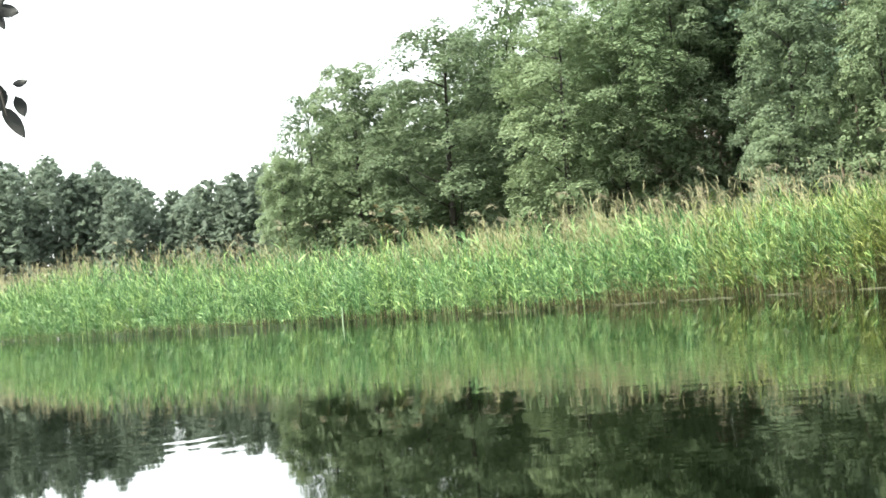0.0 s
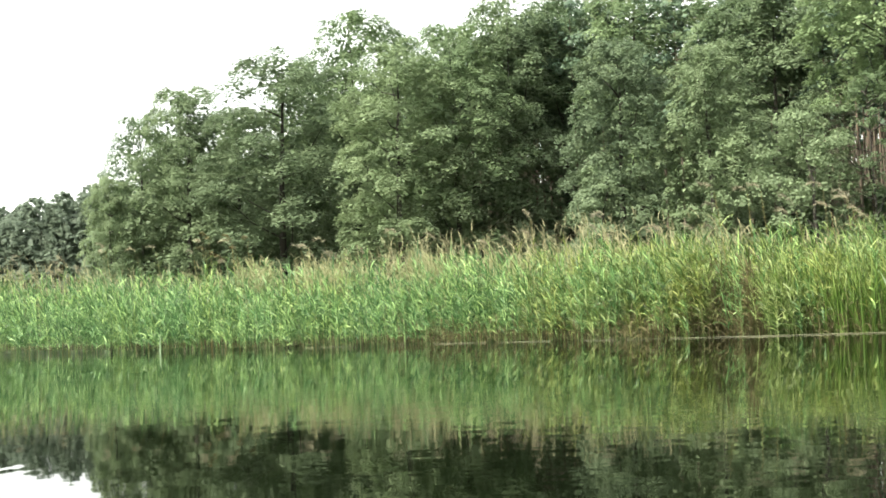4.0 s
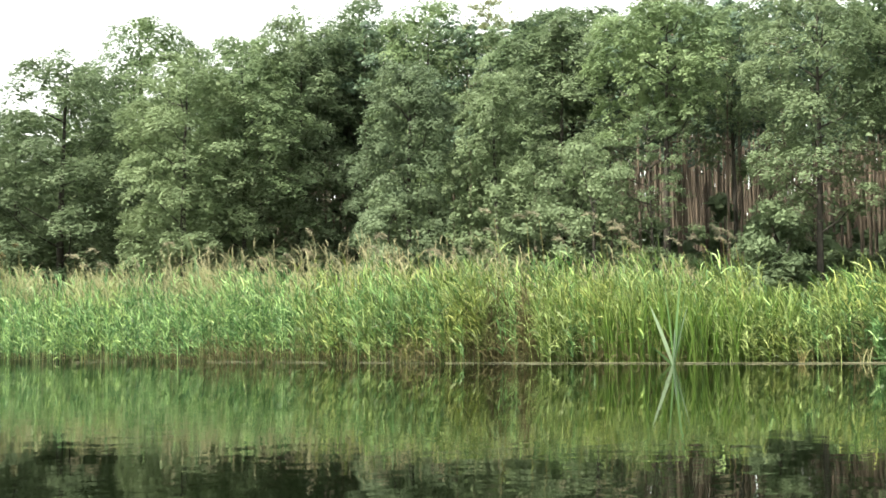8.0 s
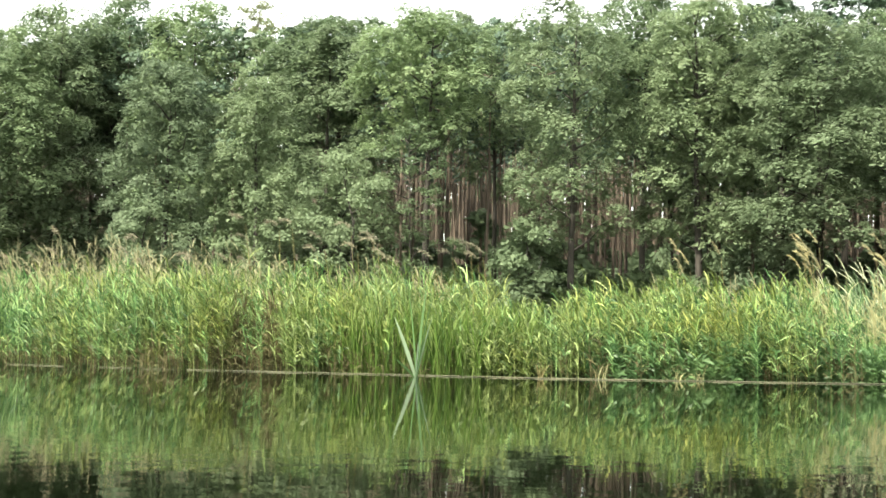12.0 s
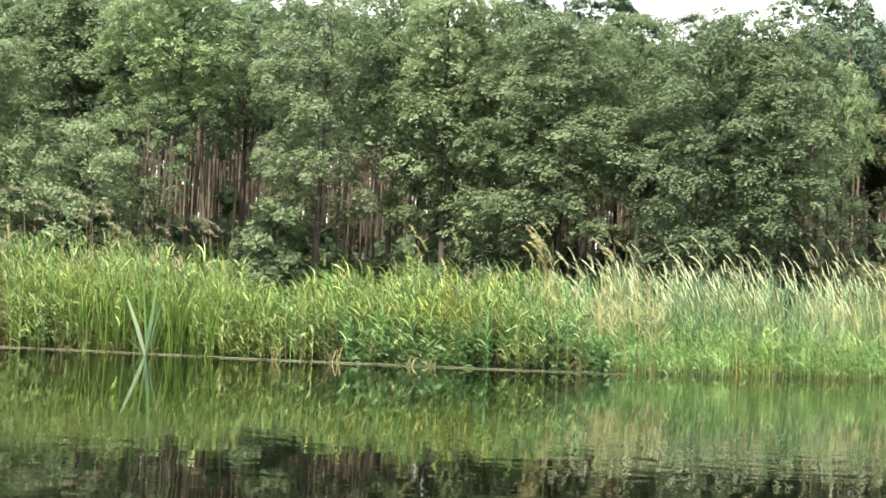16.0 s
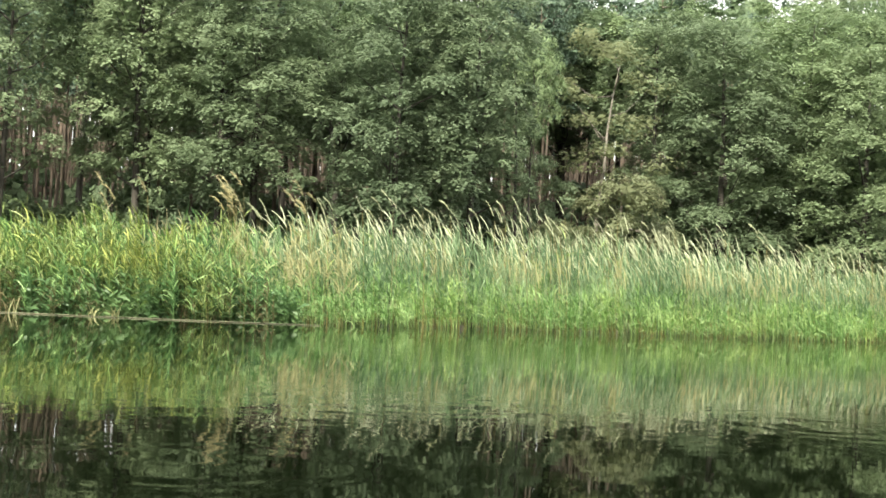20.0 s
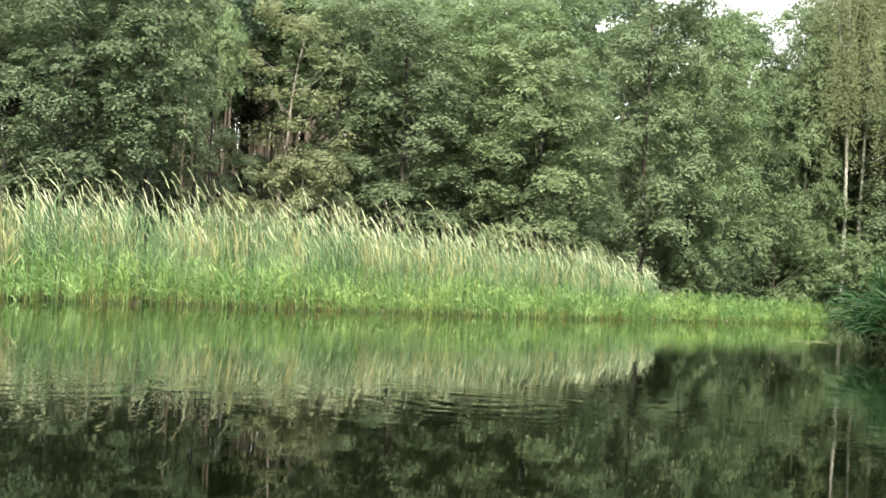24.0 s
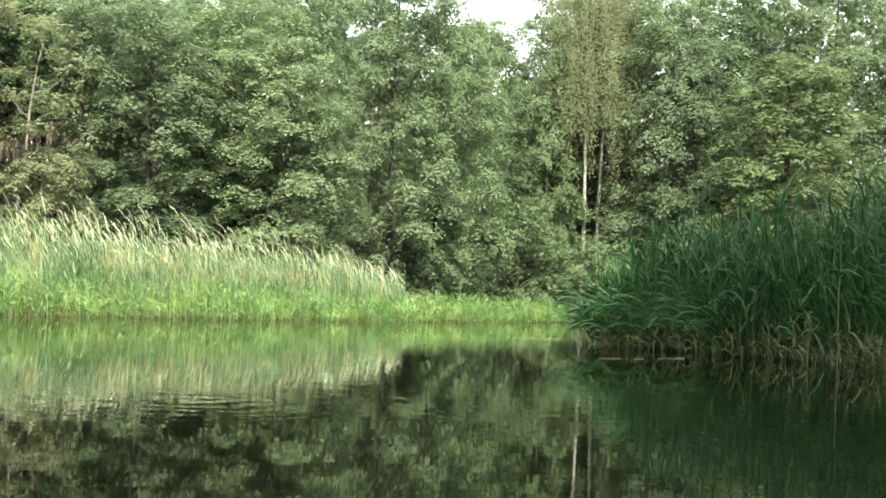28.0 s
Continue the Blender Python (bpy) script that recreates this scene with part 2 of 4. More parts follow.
# ---- mesh helpers ----
def mesh_of(name, verts, faces, mat, smooth=False):
    """A mesh from arrays of points and of faces with equally many corners."""
    verts, faces = np.asarray(verts, np.float32).reshape(-1, 3), np.asarray(faces, np.int32)
    me = bpy.data.meshes.new(name)
    n, k = faces.shape
    me.vertices.add(len(verts))
    me.vertices.foreach_set("co", verts.ravel())
    me.loops.add(n * k)
    me.loops.foreach_set("vertex_index", faces.ravel())
    me.polygons.add(n)
    me.polygons.foreach_set("loop_start", np.arange(0, n * k, k, dtype=np.int32))
    me.polygons.foreach_set("loop_total", np.full(n, k, np.int32))
    if smooth:
        me.polygons.foreach_set("use_smooth", np.ones(n, bool))
    me.update(calc_edges=True)
    me.materials.append(mat)
    return me


def part(name, me, parent, label=""):
    ob = new(name, me)
    ob.parent = parent
    return tagged(ob, label) if label else ob


def leaf_set(rng, centres, size, outward=0.0, up=0.4):
    """Small pointed leaves, one at each centre, facing outward from their bough and up, with much scatter."""
    n = len(centres)
    nor = rng.normal(size=(n, 3)) * 0.27 + outward
    nor[:, 2] += up
    nor /= np.linalg.norm(nor, axis=1)[:, None]
    a = rng.normal(size=(n, 3))
    a -= (a * nor).sum(1)[:, None] * nor
    a /= np.linalg.norm(a, axis=1)[:, None]
    b = np.cross(nor, a)
    s = size * rng.uniform(0.65, 1.35, n)[:, None]
    v = np.stack([centres - a * s * 0.5 - b * s * 0.36, centres - a * s * 0.35 + b * s * 0.44, centres + a * s * 0.75], 1)
    return v.reshape(-1, 3), np.arange(3 * n).reshape(n, 3)


def tubes(paths, sides=6):
    """Tapered tubes; each path is (points, radii)."""
    vs, fs, base = [], [], 0
    for pts, rad in paths:
        pts, rad = np.asarray(pts, float), np.asarray(rad, float)
        d = np.gradient(pts, axis=0)
        d /= np.linalg.norm(d, axis=1)[:, None] + 1e-9
        ref = np.where(np.abs(d[:, 2:3]) > 0.9, [[1.0, 0, 0]], [[0, 0, 1.0]])
        u = np.cross(d, ref)
        u /= np.linalg.norm(u, axis=1)[:, None] + 1e-9
        w = np.cross(d, u)
        ang = np.linspace(0, 2 * np.pi, sides, endpoint=False)
        ring = pts[:, None] + rad[:, None, None] * (np.cos(ang)[None, :, None] * u[:, None] + np.sin(ang)[None, :, None] * w[:, None])
        vs.append(ring.reshape(-1, 3))
        k = len(pts)
        i, j = np.meshgrid(np.arange(k - 1), np.arange(sides), indexing="ij")
        a, b = base + i * sides + j, base + i * sides + (j + 1) % sides
        fs.append(np.stack([a, b, b + sides, a + sides], -1).reshape(-1, 4))
        base += k * sides
    return np.concatenate(vs), np.concatenate(fs)


def ribbons(base, heading, length, rise, droop, width, seg=4, fold=0.0):
    """Blades that leave base at the angle rise (radians from level), bend over by droop towards the tip, and taper."""
    n = len(base)
    s = np.linspace(0, 1, seg + 1)
    ang = rise[:, None] - droop[:, None] * s[None] ** 1.5
    step = length[:, None] / seg
    dh, dz = np.cos(ang) * step, np.sin(ang) * step
    h = np.concatenate([np.zeros((n, 1)), np.cumsum(dh[:, :-1], 1)], 1)
    z = np.concatenate([np.zeros((n, 1)), np.cumsum(dz[:, :-1], 1)], 1)
    d = np.stack([np.cos(heading), np.sin(heading)], 1)
    c = np.empty((n, seg + 1, 3))
    c[..., :2] = base[:, None, :2] + h[..., None] * d[:, None]
    c[..., 2] = base[:, None, 2] + z
    taper = np.interp(s, [0, 0.3, 0.75, 1], [0.55, 1, 0.7, 0.04])
    side = np.stack([-d[:, 1], d[:, 0], np.zeros(n)], 1)
    face = np.concatenate([-np.sin(ang)[..., None] * d[:, None], np.cos(ang)[..., None]], -1)
    turn = 1.15 * np.sin(37.0 * base[:, 0] + 91.0 * heading + 53.0 * base[:, 2] + 29.0 * length)
    side = np.cos(turn)[:, None, None] * side[:, None] + np.sin(turn)[:, None, None] * face
    w = width[:, None, None] * taper[None, :, None] * side * 0.5
    v = np.stack([c - w, c + w], 2).reshape(n, -1, 3)
    k = np.arange(seg)
    f = np.stack([2 * k, 2 * k + 1, 2 * k + 3, 2 * k + 2], 1)
    f = (np.arange(n)[:, None, None] * (2 * seg + 2) + f[None]).reshape(-1, 4)
    return v.reshape(-1, 3), f


def joined(*sets):
    vs, fs, k = [], [], 0
    for v, f in sets:
        vs.append(v)
        fs.append(f + k)
        k += len(v)
    return np.concatenate(vs), np.concatenate(fs)


# ---- plan: the two banks ----
FAR_BANK = np.array([(-170, 210), (-60, 122), (-28, 82), (-16, 60), (-9.5, 51.5), (-4.2, 46), (0, 41.2), (3, 38.6), (6, 35.6), (8.2, 32.6), (10.3, 30.6),
                     (12.5, 28.8), (14.2, 27), (15.3, 26), (16.6, 25.2), (18.5, 24.1), (20.5, 23), (22.8, 22.1), (26, 21.4), (30, 20.5), (36, 19.3),
                     (45, 18.2), (54, 17.7), (68, 17.4), (85, 17.6), (110, 22), (200, 40)], float)
NEAR_BANK = np.array([(-230, 140), (-80, 55), (-25, 6), (-6, -3.5), (8, -4), (20, -3.5), (27, -0.5), (30.2, 2.6), (33.6, 5.6), (45, 8), (90, 10), (120, 12), (200, 25)], float)


def from_line(line, p):
    """Signed distance of points from a bank; positive on its left, looking along it."""
    a, b = line[:-1], line[1:]
    ab = b - a
    t = np.clip(((p[:, None] - a) * ab).sum(-1) / (ab**2).sum(-1), 0, 1)
    off = p[:, None] - (a + t[..., None] * ab)
    d = np.linalg.norm(off, axis=-1)
    k = d.argmin(1)
    r = np.arange(len(p))
    side = ab[k, 0] * off[r, k, 1] - ab[k, 1] * off[r, k, 0]
    return np.sign(side) * d[r, k]


def land_height(p):
    p = np.asarray(p, float).reshape(-1, 2)
    far, near = from_line(FAR_BANK, p), -from_line(NEAR_BANK, p)
    d = np.maximum(far, near)
    dry = np.interp(d, [-3, 0.2, 4.0, 8, 14, 40, 200], [-1.3, -0.5, -0.15, 0.1, 0.3, 0.8, 1.2])
    return dry


def setting():
    inner = np.arange(-40, 120.1, 2.0)
    out = np.array([15, 40, 90, 180, 400, 900, 2500.0])
    xs = np.concatenate([inner[0] - out[::-1], inner, inner[-1] + out])
    ys_in = np.arange(-20, 100.1, 2.0)
    ys = np.concatenate([ys_in[0] - out[::-1], ys_in, ys_in[-1] + out])
    gx, gy = np.meshgrid(xs, ys, indexing="ij")
    p = np.stack([gx.ravel(), gy.ravel()], 1)
    rng = np.random.default_rng(1)
    z = land_height(p)
    z = z + np.where(z > 0.1, rng.uniform(-0.04, 0.06, len(z)), 0)
    i, j = np.meshgrid(np.arange(len(xs) - 1), np.arange(len(ys) - 1), indexing="ij")
    a = i * len(ys) + j
    f = np.stack([a, a + len(ys), a + len(ys) + 1, a + 1], -1).reshape(-1, 4)
    tagged(new("ground", mesh_of("ground", np.c_[p, z], f, SOIL, True)), "dark peaty meadow soil under reeds and trees", "ground", kind="structure")
    v = [(-600, -200, 0), (600, -200, 0), (600, 600, 0), (-600, 600, 0)]
    tagged(new("water", mesh_of("water", v, [(0, 1, 2, 3)], WATER)), "still dark river water mirroring reeds and trees", "river", kind="structure")


setting()


# ---- trees ----
def crown_points(rng, height, radius, base, lobes, per, top_sharp=1.0, lobe=0.85):
    """Leaf places of a crown: layered boughs laid over an egg-shaped outline, each bough a heap of leafy sprays, with gaps between."""
    out, tips, faces = [], [], []
    bumps = rng.uniform(0.76, 1.12, (9, 12))
    boughs = max(3, lobes // 5)
    order = (np.arange(boughs) + rng.uniform(0, 1, boughs)) / boughs
    for n_b, u in enumerate(order):
        u = u**0.9
        z = base + (height - base) * u
        if u < 0.32 and rng.uniform() < 0.5:  # some low boughs hang well below the crown
            z = max(z - rng.uniform(0.3, 0.24 * height), 0.6)
        prof = np.interp(u, [0, 0.12, 0.4, 0.7, 0.9, 1], [0.7, 0.9, 1, 0.86, 0.55 * top_sharp, 0.12])
        ang = n_b * 2.4 + rng.uniform(-0.5, 0.5)
        a = (ang / (2 * np.pi)) % 1
        r = radius * prof * bumps[int(u * 8.99), int(a * 11.99)] * (0.34 + 0.54 * rng.uniform(0, 1) ** 0.4)
        c = np.array([r * math.cos(ang), r * math.sin(ang), z])
        spread = lobe * rng.uniform(1.0, 1.7) * (1 - 0.4 * u)
        tips.append(c)
        for _ in range(5):
            w = rng.normal(size=3)
            w /= np.linalg.norm(w)
            w = w * spread * np.array([1, 1, 0.72]) * rng.uniform(0.4, 1)
            k = c + w
            size = lobe * rng.uniform(0.45, 0.85) * (1 - 0.3 * u)
            n = int(per * rng.uniform(0.7, 1.3))
            q = rng.normal(size=(n, 3))
            q /= np.linalg.norm(q, axis=1)[:, None]
            q *= size * rng.uniform(0.25, 1, n)[:, None] ** 0.5
            q[:, 2] *= 0.6
            q[:, 2] -= 0.18 * (q[:, 0] ** 2 + q[:, 1] ** 2) / size
            out.append(q + k)
            faces.append(q / size * 0.5 + w / spread * 0.5)
    return np.concatenate(out), np.array(tips), np.concatenate(faces)


def lobed_crown(rng, height, radius, base, boughs, puffs, per, top=0.2, puff=0.42):
    """Leaf places of a dense crown: rounded boughs over an egg-shaped outline, their outsides set with small domed leaf sprays. Also the inner places."""
    u = (np.arange(boughs) + rng.uniform(0.1, 0.9, boughs)) / boughs
    ang = np.arange(boughs) * 2.4 + rng.uniform(-0.5, 0.5, boughs)
    lobe = radius * rng.uniform(0.26, 0.50, boughs) * (1 - 0.14 * u)
    prof = np.interp(u, [0, 0.1, 0.35, 0.6, 0.85, 1], [0.62, 0.85, 1, 0.96, 0.78, 0.2 + top])
    r = np.maximum(radius * prof * rng.uniform(0.88, 1.08, boughs) - lobe, 0)
    z = base + lobe * 0.5 + (height - base - lobe * 1.2) * u
    low = (u < 0.3) & (rng.uniform(size=boughs) < 0.4)
    z = np.where(low, np.maximum(z - rng.uniform(0.2, 1.2 if base < 4 else 2.6, boughs), 0.5 + 0.4 * lobe), z)
    mid = np.c_[r * np.cos(ang), r * np.sin(ang), z]
    # boughs round the stem, which close the crown's middle
    inner = max(5, boughs // 4)
    v = np.linspace(0.12, 0.95, inner)
    wide = radius * np.interp(v, [0, 0.5, 1], [0.46, 0.48, 0.42])
    off = rng.normal(0, 0.12 * radius, (inner, 2))
    mid = np.r_[mid, np.c_[off, base + (height - base - 0.8 * wide) * v + 0.1 * wide]]
    lobe, ang, boughs = np.r_[lobe, wide], np.r_[ang, np.arctan2(off[:, 1], off[:, 0])], boughs + inner
    n = puffs * 3
    k = rng.choice(boughs, n, p=lobe**2 / (lobe**2).sum())
    d = rng.normal(size=(n, 3)) + np.c_[np.cos(ang[k]), np.sin(ang[k]), np.full(n, 0.85)] * 0.75
    d /= np.linalg.norm(d, axis=1)[:, None]
    squash = np.array([1, 1, 0.66])
    at = mid[k] + d * squash * (lobe[k] * rng.uniform(0.72, 1.08, n))[:, None]
    gap = np.linalg.norm((at[:, None] - mid[None]) / squash, axis=2) / lobe[None]
    gap[np.arange(n), k] = 9
    keep = np.flatnonzero((gap.min(1) > 0.88) & (at[:, 2] > 0.3))[:puffs]
    at, d = at[keep], d[keep]
    aim = d * 0.62 + np.array([0, 0, 0.72])
    aim /= np.linalg.norm(aim, axis=1)[:, None]
    i = np.repeat(np.arange(len(at)), per)
    q = rng.normal(size=(len(i), 3))
    q /= np.linalg.norm(q, axis=1)[:, None]
    size = (puff * rng.uniform(0.55, 1.3, len(at)))[i]
    q *= (size * rng.uniform(0.05, 1, len(i)) ** 0.5)[:, None]
    along = (q * aim[i]).sum(1)
    q -= aim[i] * (along * 0.6)[:, None]
    q -= aim[i] * (0.45 * (q**2).sum(1) / size)[:, None]
    n = boughs * 80
    k = rng.integers(0, boughs, n)
    w = rng.normal(size=(n, 3))
    w *= (rng.uniform(0.2, 0.78, n) / np.linalg.norm(w, axis=1))[:, None]
    deep = mid[k] * np.c_[rng.uniform(0.6, 1, (n, 1)).repeat(2, 1), np.ones(n)] + w * squash * lobe[k][:, None]
    return at[i] + q, mid, aim[i] * 0.9 + q / size[:, None] * 0.35, deep


def trunk_and_limbs(rng, height, girth, tips, bend=0.3, count=16, limb=0.05):
    k = 8
    t = np.linspace(0, 1, k)
    sway = np.cumsum(rng.normal(0, bend / k, (k, 2)), 0)
    pts = np.c_[sway * t[:, None], t * height * 0.94 - 0.25]
    paths = [(pts, girth * np.interp(t, [0, 0.06, 0.5, 1], [1.35, 1, 0.62, 0.12]))]
    for c in tips[rng.permutation(len(tips))[:count]]:
        z0 = max(0.15 * height, c[2] - rng.uniform(0.4, 0.9) * np.hypot(c[0], c[1]) - 0.4)
        s = np.interp(z0, pts[:, 2], np.arange(k))
        o = pts[int(s)] * (1 - s % 1) + pts[min(int(s) + 1, k - 1)] * (s % 1)
        m = (o + c) / 2 + np.array([0, 0, -0.25]) + rng.normal(0, 0.12, 3)
        paths.append(([o, m, c], [limb, limb * 0.6, limb * 0.15]))
    return paths


def tree_kind(seed, height, radius, base, lobes, per, leaf, mat, barkmat, girth=0.17, sharp=1.0, lobe=0.85, droop=0.0, count=18, bend=0.5, apart_limbs=False, core=0, boughs=0, puff=0.42):
    rng = np.random.default_rng(seed)
    if boughs:  # dense lobed crown: lobes is the number of sprays
        pts, tips, out, inner = lobed_crown(rng, height, radius, base, boughs, lobes, per, 0.2 * sharp, puff)
        v, f = joined(leaf_set(rng, pts, leaf, out), leaf_set(rng, inner, 0.2))
        return tree_meshes(rng, v, f, mat, barkmat, height, radius, girth, tips, bend, count, apart_limbs)
    pts, tips, out = crown_points(rng, height, radius, base, lobes, per, sharp, lobe)
    if droop:  # leaves strung on hanging twigs
        twigs = 330
        u = rng.uniform(0.12, 1.0, twigs) ** 0.8
        ang, k = rng.uniform(0, 2 * np.pi, twigs), np.sqrt(rng.uniform(0.05, 1, twigs))
        rad = radius * np.interp(u, [0, 0.3, 0.7, 1], [0.75, 1.0, 0.7, 0.1]) * k
        top = np.c_[rad * np.cos(ang), rad * np.sin(ang), base + (height - base) * u]
        i = np.repeat(np.arange(twigs), per)
        hang = rng.uniform(0, 1, len(i)) * (droop * rng.uniform(0.35, 1.0, twigs))[i]
        pts = top[i] + rng.normal(0, 0.13, (len(i), 3)) - np.c_[np.zeros((len(i), 2)), hang]
        out = np.c_[np.cos(ang), np.sin(ang), np.zeros(twigs)][i] * 0.7
        tips = tips[tips[:, 2] > base + 0.35 * (height - base)]
    # inner leaves, seen only as the crown's dim depth
    n = core
    u = rng.uniform(0.0, 0.97, n)
    prof = np.interp(u, [0, 0.12, 0.4, 0.7, 0.9, 1], [0.6, 0.8, 0.9, 0.76, 0.45, 0.1])
    ang, r = rng.uniform(0, 2 * np.pi, n), radius * prof * 0.78 * rng.uniform(0, 1, n) ** 0.5
    inner = np.c_[r * np.cos(ang), r * np.sin(ang), base + 0.2 + (height - base - 0.5) * u]
    v, f = joined(leaf_set(rng, pts, leaf, out), leaf_set(rng, inner, leaf * 1.5)) if n else leaf_set(rng, pts, leaf, out)
    return tree_meshes(rng, v, f, mat, barkmat, height, radius, girth, tips, bend, count, apart_limbs)


def tree_meshes(rng, v, f, mat, barkmat, height, radius, girth, tips, bend, count, apart_limbs):
    crown = mesh_of("crown", v, f, mat)
    paths = trunk_and_limbs(rng, height, girth, tips, bend, count, 0.028 if apart_limbs else 0.05)
    trunk = mesh_of("trunk", *tubes(paths[:1], 8), barkmat, True)
    if apart_limbs:
        limbs = [mesh_of("limb", *tubes([p], 5), barkmat, True) for p in paths[1:]]
    else:
        limbs = [mesh_of("branchwork", *tubes(paths[1:], 4), barkmat, True)]
    return crown, trunk, limbs, height, radius


def plant(kind, x, y, h, r, turn, name, label, group, category="tree"):
    crown, trunk, limbs, h0, r0 = kind
    z = float(land_height([(x, y)])[0])
    ob = new(name)
    ob.matrix_basis = pose(x, y, z, 0, 0, turn) @ Matrix.Diagonal((r / r0, r / r0, (h - z) / h0, 1))
    part("trunk", trunk, ob)
    for me in limbs:
        one = part("limb" if len(limbs) > 1 else "branchwork", me, ob)
        if len(limbs) == 1:
            tagged(one, kind="stuff")
    part("crown", crown, ob)
    return tagged(ob, label, category, group)


ALDERS = [tree_kind(10 + i, 15, 3.4, 0.8 + 0.4 * (i % 3), 820, 44, 0.108, (ALDER_LEAF, PALE_LEAF, ALDER_LEAF, SHADED_LEAF, ALDER_LEAF)[i], ALDER_BARK, boughs=42, puff=0.48) for i in range(5)]
BROAD_ALDERS = [tree_kind(25 + i, 15, 3.4, 0.8, 900, 46, 0.10, (ALDER_LEAF, PALE_LEAF)[i], ALDER_BARK, boughs=38, puff=0.52) for i in range(2)]
HIGH_ALDERS = [tree_kind(30 + i, 15, 3.2, 8.8 + 0.4 * i, 440, 42, 0.108, ALDER_LEAF, ALDER_BARK, count=22, boughs=26) for i in range(3)]
MID_ALDERS = [tree_kind(35 + i, 15, 3.3, 5.0, 600, 42, 0.105, PALE_LEAF, ALDER_BARK, boughs=30) for i in range(2)]
PALE_ALDER = tree_kind(41, 12, 2.8, 0.5, 720, 42, 0.10, PALE_LEAF, ALDER_BARK, sharp=1.3, boughs=46, puff=0.38)
FRESH_ALDER = tree_kind(46, 12, 2.8, 0.5, 720, 42, 0.10, FRESH_LEAF, ALDER_BARK, sharp=1.3, boughs=40, puff=0.42)
THIN_TOP = tree_kind(45, 15, 2.6, 4.0, 150, 60, 0.10, BIRCH_LEAF, GREY_BARK, 0.1, lobe=0.7, count=26, core=300)
THIN_ALDER = tree_kind(46, 15, 2.6, 4.0, 150, 60, 0.10, ALDER_LEAF, ALDER_BARK, 0.09, lobe=0.7, count=26, core=300)
SMALL_ALDER = tree_kind(40, 7.5, 2.0, 3.0, 70, 90, 0.10, PALE_LEAF, ALDER_BARK, 0.11, bend=1.6, count=7, apart_limbs=True, core=400)
BARE_ALDER = tree_kind(42, 11.5, 2.2, 5.0, 60, 70, 0.10, BIRCH_LEAF, GREY_BARK, 0.075, bend=1.0, count=34, apart_limbs=True)
BIRCH = tree_kind(50, 20, 3.4, 9.0, 60, 130, 0.07, BIRCH_LEAF, BIRCH_BARK, 0.11, lobe=0.8, droop=6.0, core=2600, count=5)
FILLS = [tree_kind(60 + i, 15, 3.4, 1.0 + 1.5 * i, 150, 70, 0.125, ALDER_LEAF, ALDER_BARK, lobe=0.95, core=1400) for i in range(2)]
PINES = [tree_kind(70 + i, 18, 2.2, 12.5, 34, 56, 0.165, PINE_NEEDLE, PINE_BARK, 0.095, lobe=0.85, count=10, bend=0.35, core=250) for i in range(3)]
PINE_TOP = [tree_kind(77 + i, 18, 1.9, 10.5, 330, 40, 0.085, PINE_NEEDLE, PINE_BARK, 0.12, sharp=0.3, count=24, bend=0.3, boughs=34, puff=0.3) for i in range(2)]
BUSHES = [tree_kind(80 + i, 4, 1.8, 0.1, 170, 36, 0.098, (SHADED_LEAF, SHADED_LEAF, ALDER_LEAF)[i], ALDER_BARK, 0.05, count=8, boughs=14, puff=0.32) for i in range(3)]
BIG_BUSHES = [tree_kind(84 + i, 7, 3.2, 0.1, 320, 38, 0.105, (ALDER_LEAF, SHADED_LEAF)[i], ALDER_BARK, 0.07, count=10, boughs=20, puff=0.42) for i in range(2)]
YELLOW_BUSH = tree_kind(90, 5, 2.2, 0.1, 300, 42, 0.08, YELLOW_LEAF, GREY_BARK, 0.06, count=12, boughs=16, puff=0.32)

KINDS = {
    "pale": ((PALE_ALDER,), "lighter green alder, leafy down to the reeds"),
    "light": ((ALDERS[1],), "pale green alder in full leaf behind the reeds"),
    "full": ((ALDERS[0], ALDERS[2], ALDERS[4]), "leafy green alder standing behind the reeds"),
    "high": (HIGH_ALDERS, "tall alder with bare lower trunk and high crown"),
    "middle": (MID_ALDERS, "alder with a bare foot and broad crown"),
    "broad": (BROAD_ALDERS, "broad alder with layered leafy boughs"),
    "bare": ((BARE_ALDER,), "thin alder with bare grey branches showing"),
    "fresh": ((FRESH_ALDER,), "yellowish green alder, leafy down to the bank"),
    "birch": ((THIN_TOP,), "sparse-leaved tree whose pale top shows sky"),
    "thin": ((THIN_ALDER,), "sparse young alder in front of the pine trunks"),
}
